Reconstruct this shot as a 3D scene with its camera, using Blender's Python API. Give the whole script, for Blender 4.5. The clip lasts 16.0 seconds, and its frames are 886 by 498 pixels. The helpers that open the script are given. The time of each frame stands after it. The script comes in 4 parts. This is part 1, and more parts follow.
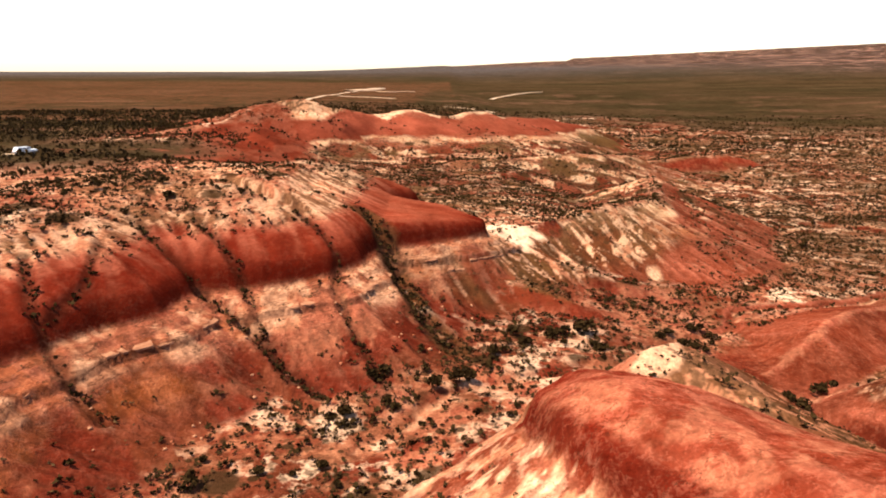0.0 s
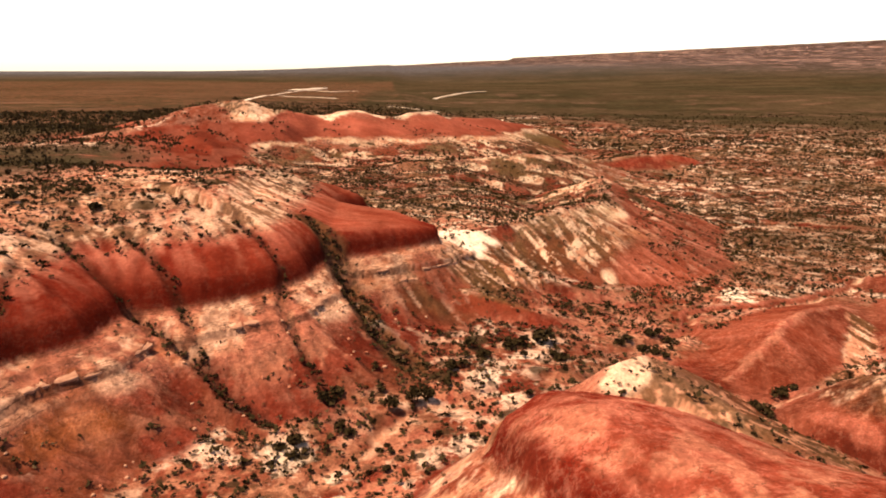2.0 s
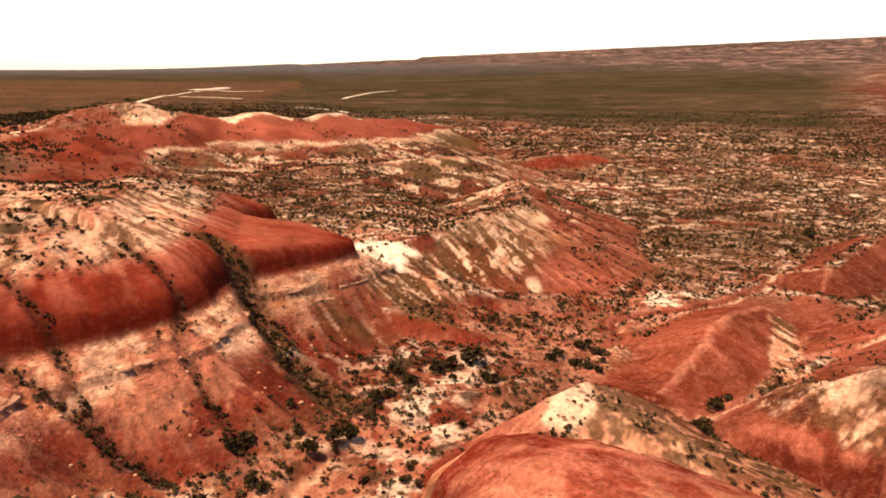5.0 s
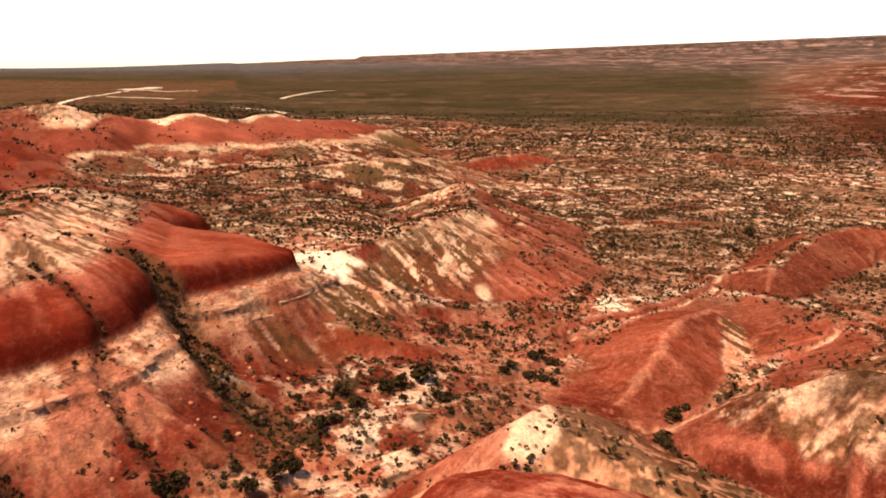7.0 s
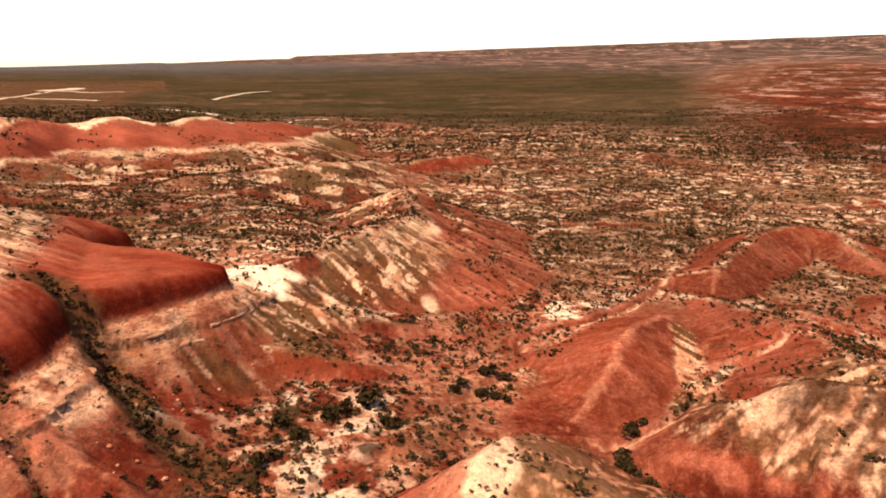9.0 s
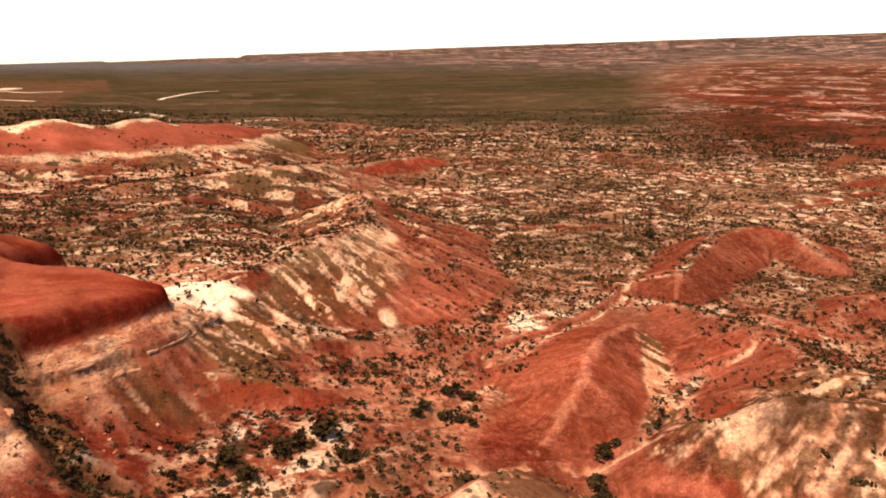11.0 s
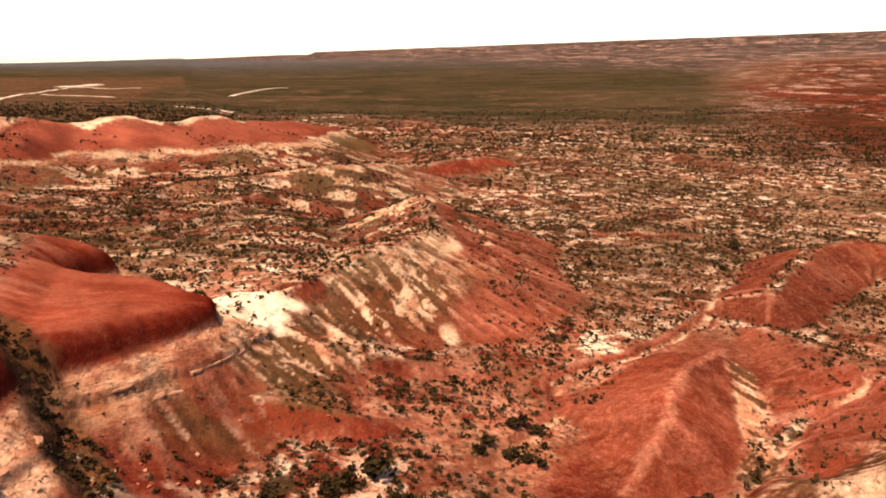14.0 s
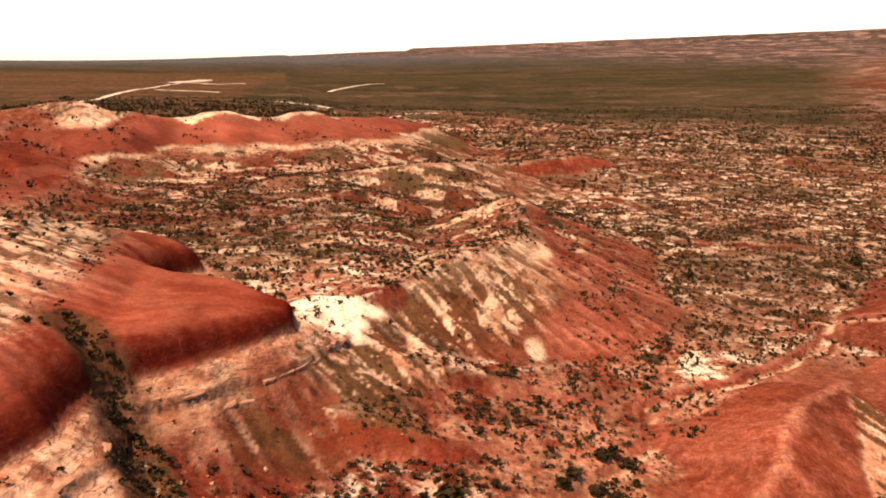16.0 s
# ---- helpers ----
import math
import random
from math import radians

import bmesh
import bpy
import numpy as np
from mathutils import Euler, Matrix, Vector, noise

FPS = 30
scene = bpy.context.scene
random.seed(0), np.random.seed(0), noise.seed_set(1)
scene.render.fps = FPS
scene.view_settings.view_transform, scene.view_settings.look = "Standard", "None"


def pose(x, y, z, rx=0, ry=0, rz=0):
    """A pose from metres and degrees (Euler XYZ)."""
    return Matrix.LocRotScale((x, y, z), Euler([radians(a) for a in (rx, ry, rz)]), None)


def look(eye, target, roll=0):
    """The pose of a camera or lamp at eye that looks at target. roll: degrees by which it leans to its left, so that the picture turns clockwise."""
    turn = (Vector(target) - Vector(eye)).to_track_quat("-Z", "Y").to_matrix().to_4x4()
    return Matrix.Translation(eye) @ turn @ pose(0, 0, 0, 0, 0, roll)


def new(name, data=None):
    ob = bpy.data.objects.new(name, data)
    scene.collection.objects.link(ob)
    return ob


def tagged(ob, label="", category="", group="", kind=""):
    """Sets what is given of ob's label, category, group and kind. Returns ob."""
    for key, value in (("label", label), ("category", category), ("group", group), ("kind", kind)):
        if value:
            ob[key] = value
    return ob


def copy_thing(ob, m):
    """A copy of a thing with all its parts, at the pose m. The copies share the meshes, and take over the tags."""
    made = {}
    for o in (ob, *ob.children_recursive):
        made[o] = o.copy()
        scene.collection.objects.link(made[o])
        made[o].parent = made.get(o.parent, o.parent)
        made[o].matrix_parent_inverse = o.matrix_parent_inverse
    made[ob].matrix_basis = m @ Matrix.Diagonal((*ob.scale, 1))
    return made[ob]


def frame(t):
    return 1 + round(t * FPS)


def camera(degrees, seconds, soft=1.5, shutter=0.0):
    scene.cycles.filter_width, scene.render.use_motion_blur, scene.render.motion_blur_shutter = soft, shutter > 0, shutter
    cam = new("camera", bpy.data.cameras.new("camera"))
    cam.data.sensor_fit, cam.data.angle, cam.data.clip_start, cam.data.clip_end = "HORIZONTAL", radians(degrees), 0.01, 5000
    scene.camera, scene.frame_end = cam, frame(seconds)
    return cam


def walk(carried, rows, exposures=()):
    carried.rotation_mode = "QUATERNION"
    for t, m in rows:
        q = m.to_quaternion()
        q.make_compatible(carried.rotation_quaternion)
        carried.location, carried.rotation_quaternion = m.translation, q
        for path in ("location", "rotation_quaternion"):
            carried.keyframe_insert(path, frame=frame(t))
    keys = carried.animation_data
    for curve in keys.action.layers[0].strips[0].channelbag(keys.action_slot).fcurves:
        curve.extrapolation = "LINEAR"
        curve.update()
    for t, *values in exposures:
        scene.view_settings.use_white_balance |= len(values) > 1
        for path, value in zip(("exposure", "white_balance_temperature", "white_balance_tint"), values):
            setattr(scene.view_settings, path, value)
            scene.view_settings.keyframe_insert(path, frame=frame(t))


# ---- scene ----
cam = camera(65.89, 16.0, soft=1.9)
PATH = [
    (0, (0.00, 0.00, 40.00), (0.00, 96.75, 14.73), 0.31),
    (0.5, (-0.21, 1.06, 40.03), (1.62, 97.79, 14.76), 0.26),
    (1, (-0.51, 2.28, 40.10), (3.45, 98.94, 14.78), 0.28),
    (1.5, (-0.73, 3.49, 40.16), (5.35, 100.04, 14.83), 0.27),
    (2, (-0.84, 4.62, 40.20), (7.07, 101.04, 14.87), 0.28),
    (2.5, (-0.95, 5.89, 40.29), (9.08, 102.09, 14.89), 0.31),
    (3, (-0.97, 7.18, 40.36), (11.13, 103.12, 14.90), 0.32),
    (3.5, (-0.96, 8.28, 40.39), (13.03, 103.98, 14.96), 0.32),
    (4, (-0.92, 9.51, 40.43), (15.24, 104.86, 15.03), 0.33),
    (6.5, (-0.38, 15.41, 40.59), (25.89, 108.50, 15.21), 0.47),
    (7, (-0.18, 16.66, 40.66), (28.19, 109.14, 15.28), 0.50),
    (7.5, (0.06, 17.91, 40.71), (30.51, 109.73, 15.37), 0.50),
    (8, (0.30, 19.06, 40.77), (32.60, 110.24, 15.43), 0.50),
    (8.5, (0.60, 20.36, 40.85), (35.01, 110.79, 15.56), 0.54),
    (9, (0.91, 21.66, 40.95), (37.42, 111.26, 15.67), 0.55),
    (9.5, (1.25, 22.84, 40.99), (39.67, 111.66, 15.76), 0.55),
    (12, (3.54, 29.54, 41.43), (46.88, 115.99, 15.97), 0.58),
    (12.5, (3.91, 30.72, 41.38), (46.33, 117.63, 15.93), 0.59),
    (13, (4.41, 32.10, 41.36), (43.88, 120.34, 15.76), 0.59),
    (13.5, (5.01, 33.37, 41.39), (41.77, 122.74, 15.66), 0.57),
    (14, (5.44, 34.53, 41.41), (39.50, 124.92, 15.55), 0.58),
    (14.5, (5.97, 35.79, 41.44), (36.88, 127.27, 15.44), 0.60),
    (15, (6.50, 37.07, 41.44), (34.75, 129.37, 15.33), 0.56),
    (15.5, (6.88, 38.23, 41.48), (31.96, 131.38, 15.17), 0.56),
    (16, (7.39, 39.51, 41.51), (28.94, 133.49, 15.01), 0.51),
]
walk(cam, [(t, look(eye, target, roll)) for t, eye, target, roll in PATH], exposures=[(0.0, 1.25, 7800, 20), (16.0, 1.25, 7800, 20)])

# ---- light ----
SUN_AZ, SUN_EL = -104.0, 64.0
world = bpy.data.worlds.new("sky")
scene.world = world
world.use_nodes = True
wt = world.node_tree
sky = wt.nodes.new("ShaderNodeTexSky")
sky.sky_type, sky.sun_disc = "NISHITA", False
sky.sun_elevation, sky.sun_rotation = radians(SUN_EL), radians(SUN_AZ)
sky.altitude, sky.air_density, sky.dust_density, sky.ozone_density = 500, 1.0, 1.0, 1.0
wt.links.new(sky.outputs[0], wt.nodes["Background"].inputs[0])
wt.nodes["Background"].inputs[1].default_value = 0.14
sun = new("sun", bpy.data.lights.new("sun", "SUN"))
sun.data.energy, sun.data.angle, sun.data.color = 4.8, radians(0.55), (1.0, 0.93, 0.82)
sun.matrix_world = look((0, 0, 0), (-math.sin(radians(SUN_AZ)) * math.cos(radians(SUN_EL)), -math.cos(radians(SUN_AZ)) * math.cos(radians(SUN_EL)), -math.sin(radians(SUN_EL))))


# ---- materials ----
class Nodes:
    """A short way to write node materials."""

    def __init__(self, name):
        self.mat = bpy.data.materials.new(name)
        self.mat.use_nodes = True
        self.tree = self.mat.node_tree
        self.bsdf = self.tree.nodes["Principled BSDF"]

    def add(self, kind, **values):
        node = self.tree.nodes.new(kind)
        for key, value in values.items():
            if key in node.inputs:
                self.put(node.inputs[key], value)
            else:
                setattr(node, key, value)
        return node

    def put(self, socket, value):
        if isinstance(value, bpy.types.NodeSocket):
            self.tree.links.new(value, socket)
        else:
            socket.default_value = value

    def noise(self, scale, detail=4.0, rough=0.55, vector=None):
        n = self.add("ShaderNodeTexNoise", Scale=scale, Detail=detail, Roughness=rough)
        if vector is not None:
            self.put(n.inputs["Vector"], vector)
        return n.outputs["Fac"]

    def span(self, value, a, b, c, d):
        n = self.add("ShaderNodeMapRange", clamp=True)
        for k, v in enumerate((value, a, b, c, d)):
            self.put(n.inputs[k], v)
        return n.outputs[0]

    def mixc(self, fac, a, b, blend="MIX"):
        n = self.add("ShaderNodeMix", data_type="RGBA", blend_type=blend)
        self.put(n.inputs[0], fac), self.put(n.inputs[6], a), self.put(n.inputs[7], b)
        return n.outputs[2]

    def math(self, op, a, b):
        n = self.add("ShaderNodeMath", operation=op)
        self.put(n.inputs[0], a), self.put(n.inputs[1], b)
        return n.outputs[0]


def ground_material():
    m = Nodes("badland_soil")
    at = m.add("ShaderNodeAttribute", attribute_name="soil")
    where = m.add("ShaderNodeNewGeometry").outputs["Position"]
    gritty = m.add("ShaderNodeAttribute", attribute_name="grit").outputs["Fac"]
    pale = m.add("ShaderNodeAttribute", attribute_name="pale").outputs["Fac"]
    grain, clod, broad = m.noise(3.2, 5, 0.65, where), m.noise(0.8, 6, 0.62, where), m.noise(0.11, 6, 0.6, where)
    patch, field = m.noise(0.23, 7, 0.62, where), m.noise(0.022, 8, 0.68, where)
    tone = m.math("MULTIPLY", m.span(grain, 0.3, 0.7, 0.72, 1.28), m.span(clod, 0.3, 0.7, 0.72, 1.28))
    tone = m.math("ADD", 1.0, m.math("MULTIPLY", m.math("SUBTRACT", tone, 1.0), gritty))
    tone = m.math("MULTIPLY", tone, m.math("MULTIPLY", m.span(broad, 0.3, 0.7, 0.75, 1.25), m.span(field, 0.3, 0.7, 0.7, 1.3)))
    grey = m.add("ShaderNodeCombineColor", Red=tone, Green=tone, Blue=tone).outputs[0]
    base = m.mixc(1.0, at.outputs["Color"], grey, "MULTIPLY")
    # bare pale crusts: small ones near, broad ones in the badlands far off
    crust = m.math("MULTIPLY", pale, m.span(m.math("ADD", patch, m.math("MULTIPLY", clod, 0.25)), 0.635, 0.695, 0.0, 1.0))
    base = m.mixc(crust, base, m.mixc(m.span(broad, 0.4, 0.6, 0, 1), (0.42, 0.22, 0.13, 1), (0.60, 0.42, 0.27, 1)))
    remote = m.add("ShaderNodeAttribute", attribute_name="remote").outputs["Fac"]
    broken = m.noise(1.0, 8, 0.75, m.add("ShaderNodeMapping", Vector=where, Scale=(0.035, 0.02, 0.14)).outputs[0])
    layer = m.noise(1.0, 6, 0.62, m.add("ShaderNodeMapping", Vector=where, Scale=(0.006, 0.006, 0.34)).outputs[0])
    base = m.mixc(m.math("MULTIPLY", remote, m.span(m.math("ADD", broken, m.math("MULTIPLY", m.math("SUBTRACT", layer, 0.5), 0.7)), 0.46, 0.36, 0.0, 0.8)), base, (0.024, 0.009, 0.005, 1))
    base = m.mixc(m.math("MULTIPLY", remote, m.span(m.math("ADD", broken, m.math("MULTIPLY", m.math("SUBTRACT", layer, 0.5), 0.9)), 0.55, 0.61, 0.0, 0.85)), base, (0.27, 0.145, 0.10, 1))
    seams = m.noise(1.0, 4, 0.6, m.add("ShaderNodeMapping", Vector=where, Scale=(0.016, 0.012, 0.6)).outputs[0])
    base = m.mixc(m.math("MULTIPLY", remote, m.span(m.math("ABSOLUTE", m.math("SUBTRACT", seams, 0.5), 0.0), 0.012, 0.04, 0.8, 0.0)), base, (0.016, 0.006, 0.003, 1))
    # thin beds and joints of the bare rock
    strata = m.add("ShaderNodeAttribute", attribute_name="strata").outputs["Fac"]
    lines = m.noise(1.0, 5, 0.6, m.add("ShaderNodeMapping", Vector=where, Scale=(0.16, 0.16, 1.2)).outputs[0])
    joints = m.noise(1.0, 3, 0.5, m.add("ShaderNodeMapping", Vector=where, Scale=(0.55, 0.55, 0.12)).outputs[0])
    seam = m.math("MAXIMUM", m.span(m.math("ABSOLUTE", m.math("SUBTRACT", lines, 0.5), 0.0), 0.005, 0.018, 0.7, 0.0), m.span(m.math("ABSOLUTE", m.math("SUBTRACT", joints, 0.5), 0.0), 0.002, 0.008, 0.3, 0.0))
    base = m.mixc(m.math("MULTIPLY", strata, m.span(lines, 0.35, 0.6, 0.35, 0.0)), base, (0.20, 0.066, 0.032, 1))
    base = m.mixc(m.math("MULTIPLY", seam, strata), base, (0.045, 0.017, 0.009, 1))
    # crusts, wash marks and cracks of the bare clay
    mottle = m.add("ShaderNodeAttribute", attribute_name="mottle").outputs["Fac"]
    bent = m.add("ShaderNodeTexNoise", Scale=0.55, Detail=7.0, Roughness=0.66, Distortion=1.4)
    m.put(bent.inputs["Vector"], where)
    bent = bent.outputs["Fac"]
    flake = m.noise(1.3, 6, 0.72, where)
    away = m.math("ABSOLUTE", m.math("SUBTRACT", bent, 0.5), 0.0)
    base = m.mixc(m.math("MULTIPLY", mottle, m.span(flake, 0.47, 0.34, 0.0, 0.55)), base, m.mixc(1.0, base, (0.38, 0.30, 0.27, 1), "MULTIPLY"))
    pale_base = m.mixc(0.12, m.mixc(1.0, base, (1.5, 1.6, 1.6, 1), "MULTIPLY"), (0.46, 0.26, 0.16, 1))
    base = m.mixc(m.math("MULTIPLY", mottle, m.span(m.math("ADD", flake, m.math("MULTIPLY", m.math("SUBTRACT", patch, 0.5), 0.5)), 0.54, 0.63, 0.0, 0.55)), base, pale_base)
    base = m.mixc(m.math("MULTIPLY", mottle, m.math("MULTIPLY", m.span(away, 0.004, 0.03, 0.65, 0.0), m.span(clod, 0.42, 0.56, 0.0, 1.0))), base, pale_base)
    crack = m.noise(0.42, 7, 0.62, m.add("ShaderNodeMapping", Vector=where, Location=(31.0, 17.0, 5.0)).outputs[0])
    crack = m.span(m.math("ABSOLUTE", m.math("SUBTRACT", crack, 0.5), 0.0), 0.002, 0.011, 0.75, 0.0)
    base = m.mixc(m.math("MULTIPLY", mottle, m.math("MULTIPLY", crack, m.span(patch, 0.46, 0.56, 0.0, 1.0))), base, (0.03, 0.010, 0.005, 1))
    # low dark scrub
    litter = m.math("MULTIPLY", at.outputs["Alpha"], m.span(clod, 0.54, 0.62, 0.0, 0.7))
    for scale in (1.05, 0.55, 0.16):
        cell = m.add("ShaderNodeTexVoronoi", Scale=scale, Randomness=1.0)
        m.put(cell.inputs["Vector"], where)
        chance = m.add("ShaderNodeSeparateColor", Color=cell.outputs["Color"]).outputs[0]
        size = m.span(chance, 0.25, 1.0, 0.0, 0.38)
        dot = m.span(m.math("SUBTRACT", cell.outputs["Distance"], size), -0.06, 0.02, 0.9, 0.0)
        litter = m.math("MAXIMUM", litter, m.math("MULTIPLY", dot, at.outputs["Alpha"]))
    base = m.mixc(litter, base, (0.026, 0.014, 0.006, 1))
    m.put(m.bsdf.inputs["Base Color"], base)
    m.bsdf.inputs["Roughness"].default_value = 0.95
    m.bsdf.inputs["Specular IOR Level"].default_value = 0.0
    bump = m.add("ShaderNodeBump", Strength=m.math("MULTIPLY", gritty, 0.6), Distance=0.35, Height=m.math("ADD", grain, m.math("MULTIPLY", clod, 2.0)))
    m.put(m.bsdf.inputs["Normal"], bump.outputs[0])
    return m.mat


def plain_material(name, low, high, scale=2.0, rough=0.9, bump=0.5):
    """Two tones of one stuff, mixed by grain and by the piece."""
    m = Nodes(name)
    where = m.add("ShaderNodeTexCoord").outputs["Object"]
    grain = m.noise(scale, 6, 0.65, where)
    chance = m.add("ShaderNodeObjectInfo").outputs["Random"]
    island = m.add("ShaderNodeNewGeometry").outputs["Random Per Island"]
    fac = m.math("ADD", m.span(grain, 0.3, 0.7, -0.2, 0.8), m.math("ADD", m.math("MULTIPLY", chance, 0.2), m.math("MULTIPLY", island, 0.4)))
    m.put(m.bsdf.inputs["Base Color"], m.mixc(m.span(fac, 0, 1, 0, 1), (*low, 1), (*high, 1)))
    m.bsdf.inputs["Roughness"].default_value = rough
    m.bsdf.inputs["Specular IOR Level"].default_value = 0.02
    if bump:
        b = m.add("ShaderNodeBump", Strength=bump, Distance=0.05, Height=grain)
        m.put(m.bsdf.inputs["Normal"], b.outputs[0])
    return m.mat


def smooth_material(name, colour, rough, metal=0.0, coat=0.0):
    m = Nodes(name)
    grain = m.noise(8.0, 4, 0.6)
    low = tuple(0.8 * c for c in colour)
    m.put(m.bsdf.inputs["Base Color"], m.mixc(m.span(grain, 0.35, 0.65, 0, 1), (*low, 1), (*colour, 1)))
    m.bsdf.inputs["Roughness"].default_value, m.bsdf.inputs["Metallic"].default_value = rough, metal
    m.bsdf.inputs["Coat Weight"].default_value = coat
    return m.mat


GROUND_MAT = ground_material()
LEAF_MAT = plain_material("shrub_leaves", (0.010, 0.0055, 0.0018), (0.032, 0.019, 0.0065), 1.5, 0.8, 0)
TWIG_MAT = plain_material("dry_twigs", (0.05, 0.03, 0.018), (0.14, 0.09, 0.05), 6.0)
DRY_MAT = plain_material("dry_tussock", (0.035, 0.018, 0.008), (0.085, 0.05, 0.022), 2.0, 0.9, 0)
STONE_MAT = plain_material("pale_sandstone", (0.15, 0.055, 0.03), (0.34, 0.165, 0.09), 1.6, 0.95, 0.8)
RED_STONE_MAT = plain_material("red_sandstone", (0.12, 0.035, 0.018), (0.27, 0.09, 0.045), 1.6, 0.95, 0.8)
TRACK_MAT = plain_material("pale_dust", (0.16, 0.10, 0.06), (0.44, 0.32, 0.21), 0.05, 0.95, 0.3)
PAINT_MAT = smooth_material("white_paint", (0.80, 0.80, 0.78), 0.35, 0.0, 0.6)
GLASS_MAT = smooth_material("dark_glass", (0.02, 0.025, 0.03), 0.08)
RUBBER_MAT = smooth_material("rubber", (0.02, 0.02, 0.02), 0.85)
STEEL_MAT = smooth_material("steel", (0.45, 0.45, 0.45), 0.35, 1.0)
LENS_MAT = smooth_material("lamp_lens", (0.7, 0.7, 0.68), 0.15)
RED_LENS_MAT = smooth_material("red_lens", (0.35, 0.02, 0.02), 0.2)

# ---- relief of the badlands ----
TABLE = np.random.RandomState(11).rand(256, 256).astype(np.float32)


def vnoise(x, y, seed=0):
    """Smooth lattice noise, 0 to 1, one cell a metre."""
    x, y = np.broadcast_arrays((np.asarray(x, float) + 37.3 * seed).astype(np.float32), (np.asarray(y, float) + 71.9 * seed).astype(np.float32))
    ix, iy = np.floor(x), np.floor(y)
    fx, fy = x - ix, y - iy
    fx, fy = fx * fx * (3 - 2 * fx), fy * fy * (3 - 2 * fy)
    ix, iy = ix.astype(np.int32) & 255, iy.astype(np.int32) & 255
    jx, jy = (ix + 1) & 255, (iy + 1) & 255
    a, b, c, d = TABLE[ix, iy], TABLE[jx, iy], TABLE[ix, jy], TABLE[jx, jy]
    a, c = a + (b - a) * fx, c + (d - c) * fx
    return a + (c - a) * fy


def fbm(x, y, octaves=4, seed=0):
    total, size, norm = 0.0, 1.0, 0.0
    for n in range(octaves):
        total = total + size * vnoise(x * 2**n, y * 2**n, seed + 3 * n)
        norm, size = norm + size, size * 0.5
    return total / norm


def step(x, a, b):
    """0 below a, 1 above b, smooth between."""
    t = np.clip((x - a) / (b - a), 0, 1)
    return t * t * (3 - 2 * t)


def join(a, b, k):
    """The higher of two reliefs, with a fillet of about k metres."""
    t = np.clip(0.5 + 0.5 * (a - b) / k, 0, 1)
    return b * (1 - t) + a * t + k * t * (1 - t)


def along(line, x, y):
    """Distance from a polyline, offset to the right of its nearest stretch, place along it in metres and the blended values of its corners."""
    line = np.array(line, float)
    best = np.full(x.shape, 1e12)
    side, run, vals = np.zeros(x.shape), np.zeros(x.shape), np.zeros((line.shape[1] - 2,) + x.shape)
    start = 0.0
    for p, q in zip(line[:-1], line[1:]):
        d = q[:2] - p[:2]
        size = np.hypot(*d)
        t = np.clip(((x - p[0]) * d[0] + (y - p[1]) * d[1]) / size**2, 0, 1)
        ex, ey = x - p[0] - t * d[0], y - p[1] - t * d[1]
        far = ex * ex + ey * ey
        near = far < best
        best = np.where(near, far, best)
        side = np.where(near, ((x - p[0]) * d[1] - (y - p[1]) * d[0]) / size, side)
        run = np.where(near, start + t * size, run)
        for n in range(len(vals)):
            vals[n] = np.where(near, p[2 + n] * (1 - t) + q[2 + n] * t, vals[n])
        start += size
    return np.sqrt(best), side, run, vals


def rills(run, down, seed, pitch=2.2):
    """Rain-cut furrows that run down a flank, 0 on the ribs to 1 in the furrows."""
    warp = 0.8 * vnoise(run / 5.0, down / 6.0, seed + 5)
    n = vnoise(run / pitch + warp, down / 14.0, seed)
    m = vnoise(run / (0.4 * pitch) + warp, down / 7.0, seed + 1)
    return 1 - np.abs(2 * (0.7 * n + 0.3 * m) - 1)


def ridge(h, x, y, crest, flank, seed=0, k=1.2, cut=0.5, pitch=2.2):
    """Raise a ridge: crest is x, y, z, left slope, right slope by corner; flank rounds the top on either side, in metres."""
    dist, side, run, (z, left, right) = along(crest, x, y)
    w = step(side, -2.5, 2.5)
    slope = left * (1 - w) + right * w
    bend = flank[0] * (1 - w) + flank[1] * w
    fall = slope * dist * (dist / (dist + bend))
    fur = rills(run + 3 * vnoise(x / 9, y / 9, seed), dist, seed, pitch)
    top = z - fall - cut * fur * step(fall, 0.4, 3.0)
    return join(top, h, k)


# The long scarp: foot of its red bed by corner, with the stretch of the flank above and below it.
SCARP = [(-48, 20, 14.5, 1.1, 1.0), (-43, 45, 14.4, 1.1, 1.0), (-39, 57, 14.3, 1.0, 1.0), (-35, 66, 14.2, 0.8, 0.8), (-30, 70, 14.2, 0.8, 0.8), (-28.5, 77.5, 14.2, 0.8, 0.9),
         (-24, 79.6, 14.2, 0.9, 0.9), (-19.5, 81.3, 14.2, 0.9, 1.0), (-14.5, 85, 14.2, 0.9, 1.1), (-10.5, 90, 14.3, 0.8, 0.9), (-10, 98, 14.8, 0.6, 0.6), (-4, 101, 14.5, 0.7, 0.8),
         (2, 103.5, 14.3, 0.7, 0.8), (7.5, 109, 13.8, 0.6, 0.9), (8, 113, 13.4, 0.4, 1.4), (2, 119, 13.0, 0.3, 1.5), (-6, 121.5, 13.4, 0.3, 1.5), (-9, 126, 14.0, 0.6, 1.4),
         (-4, 133, 13.6, 0.6, 1.4), (-8, 139, 13.4, 0.6, 1.2), (-22, 142, 13.4, 0.8, 1.2), (-45, 150, 13.5, 1.0, 1.2), (-70, 160, 13.5, 1.0, 1.2), (-130, 170, 14, 1.0, 1.2)]
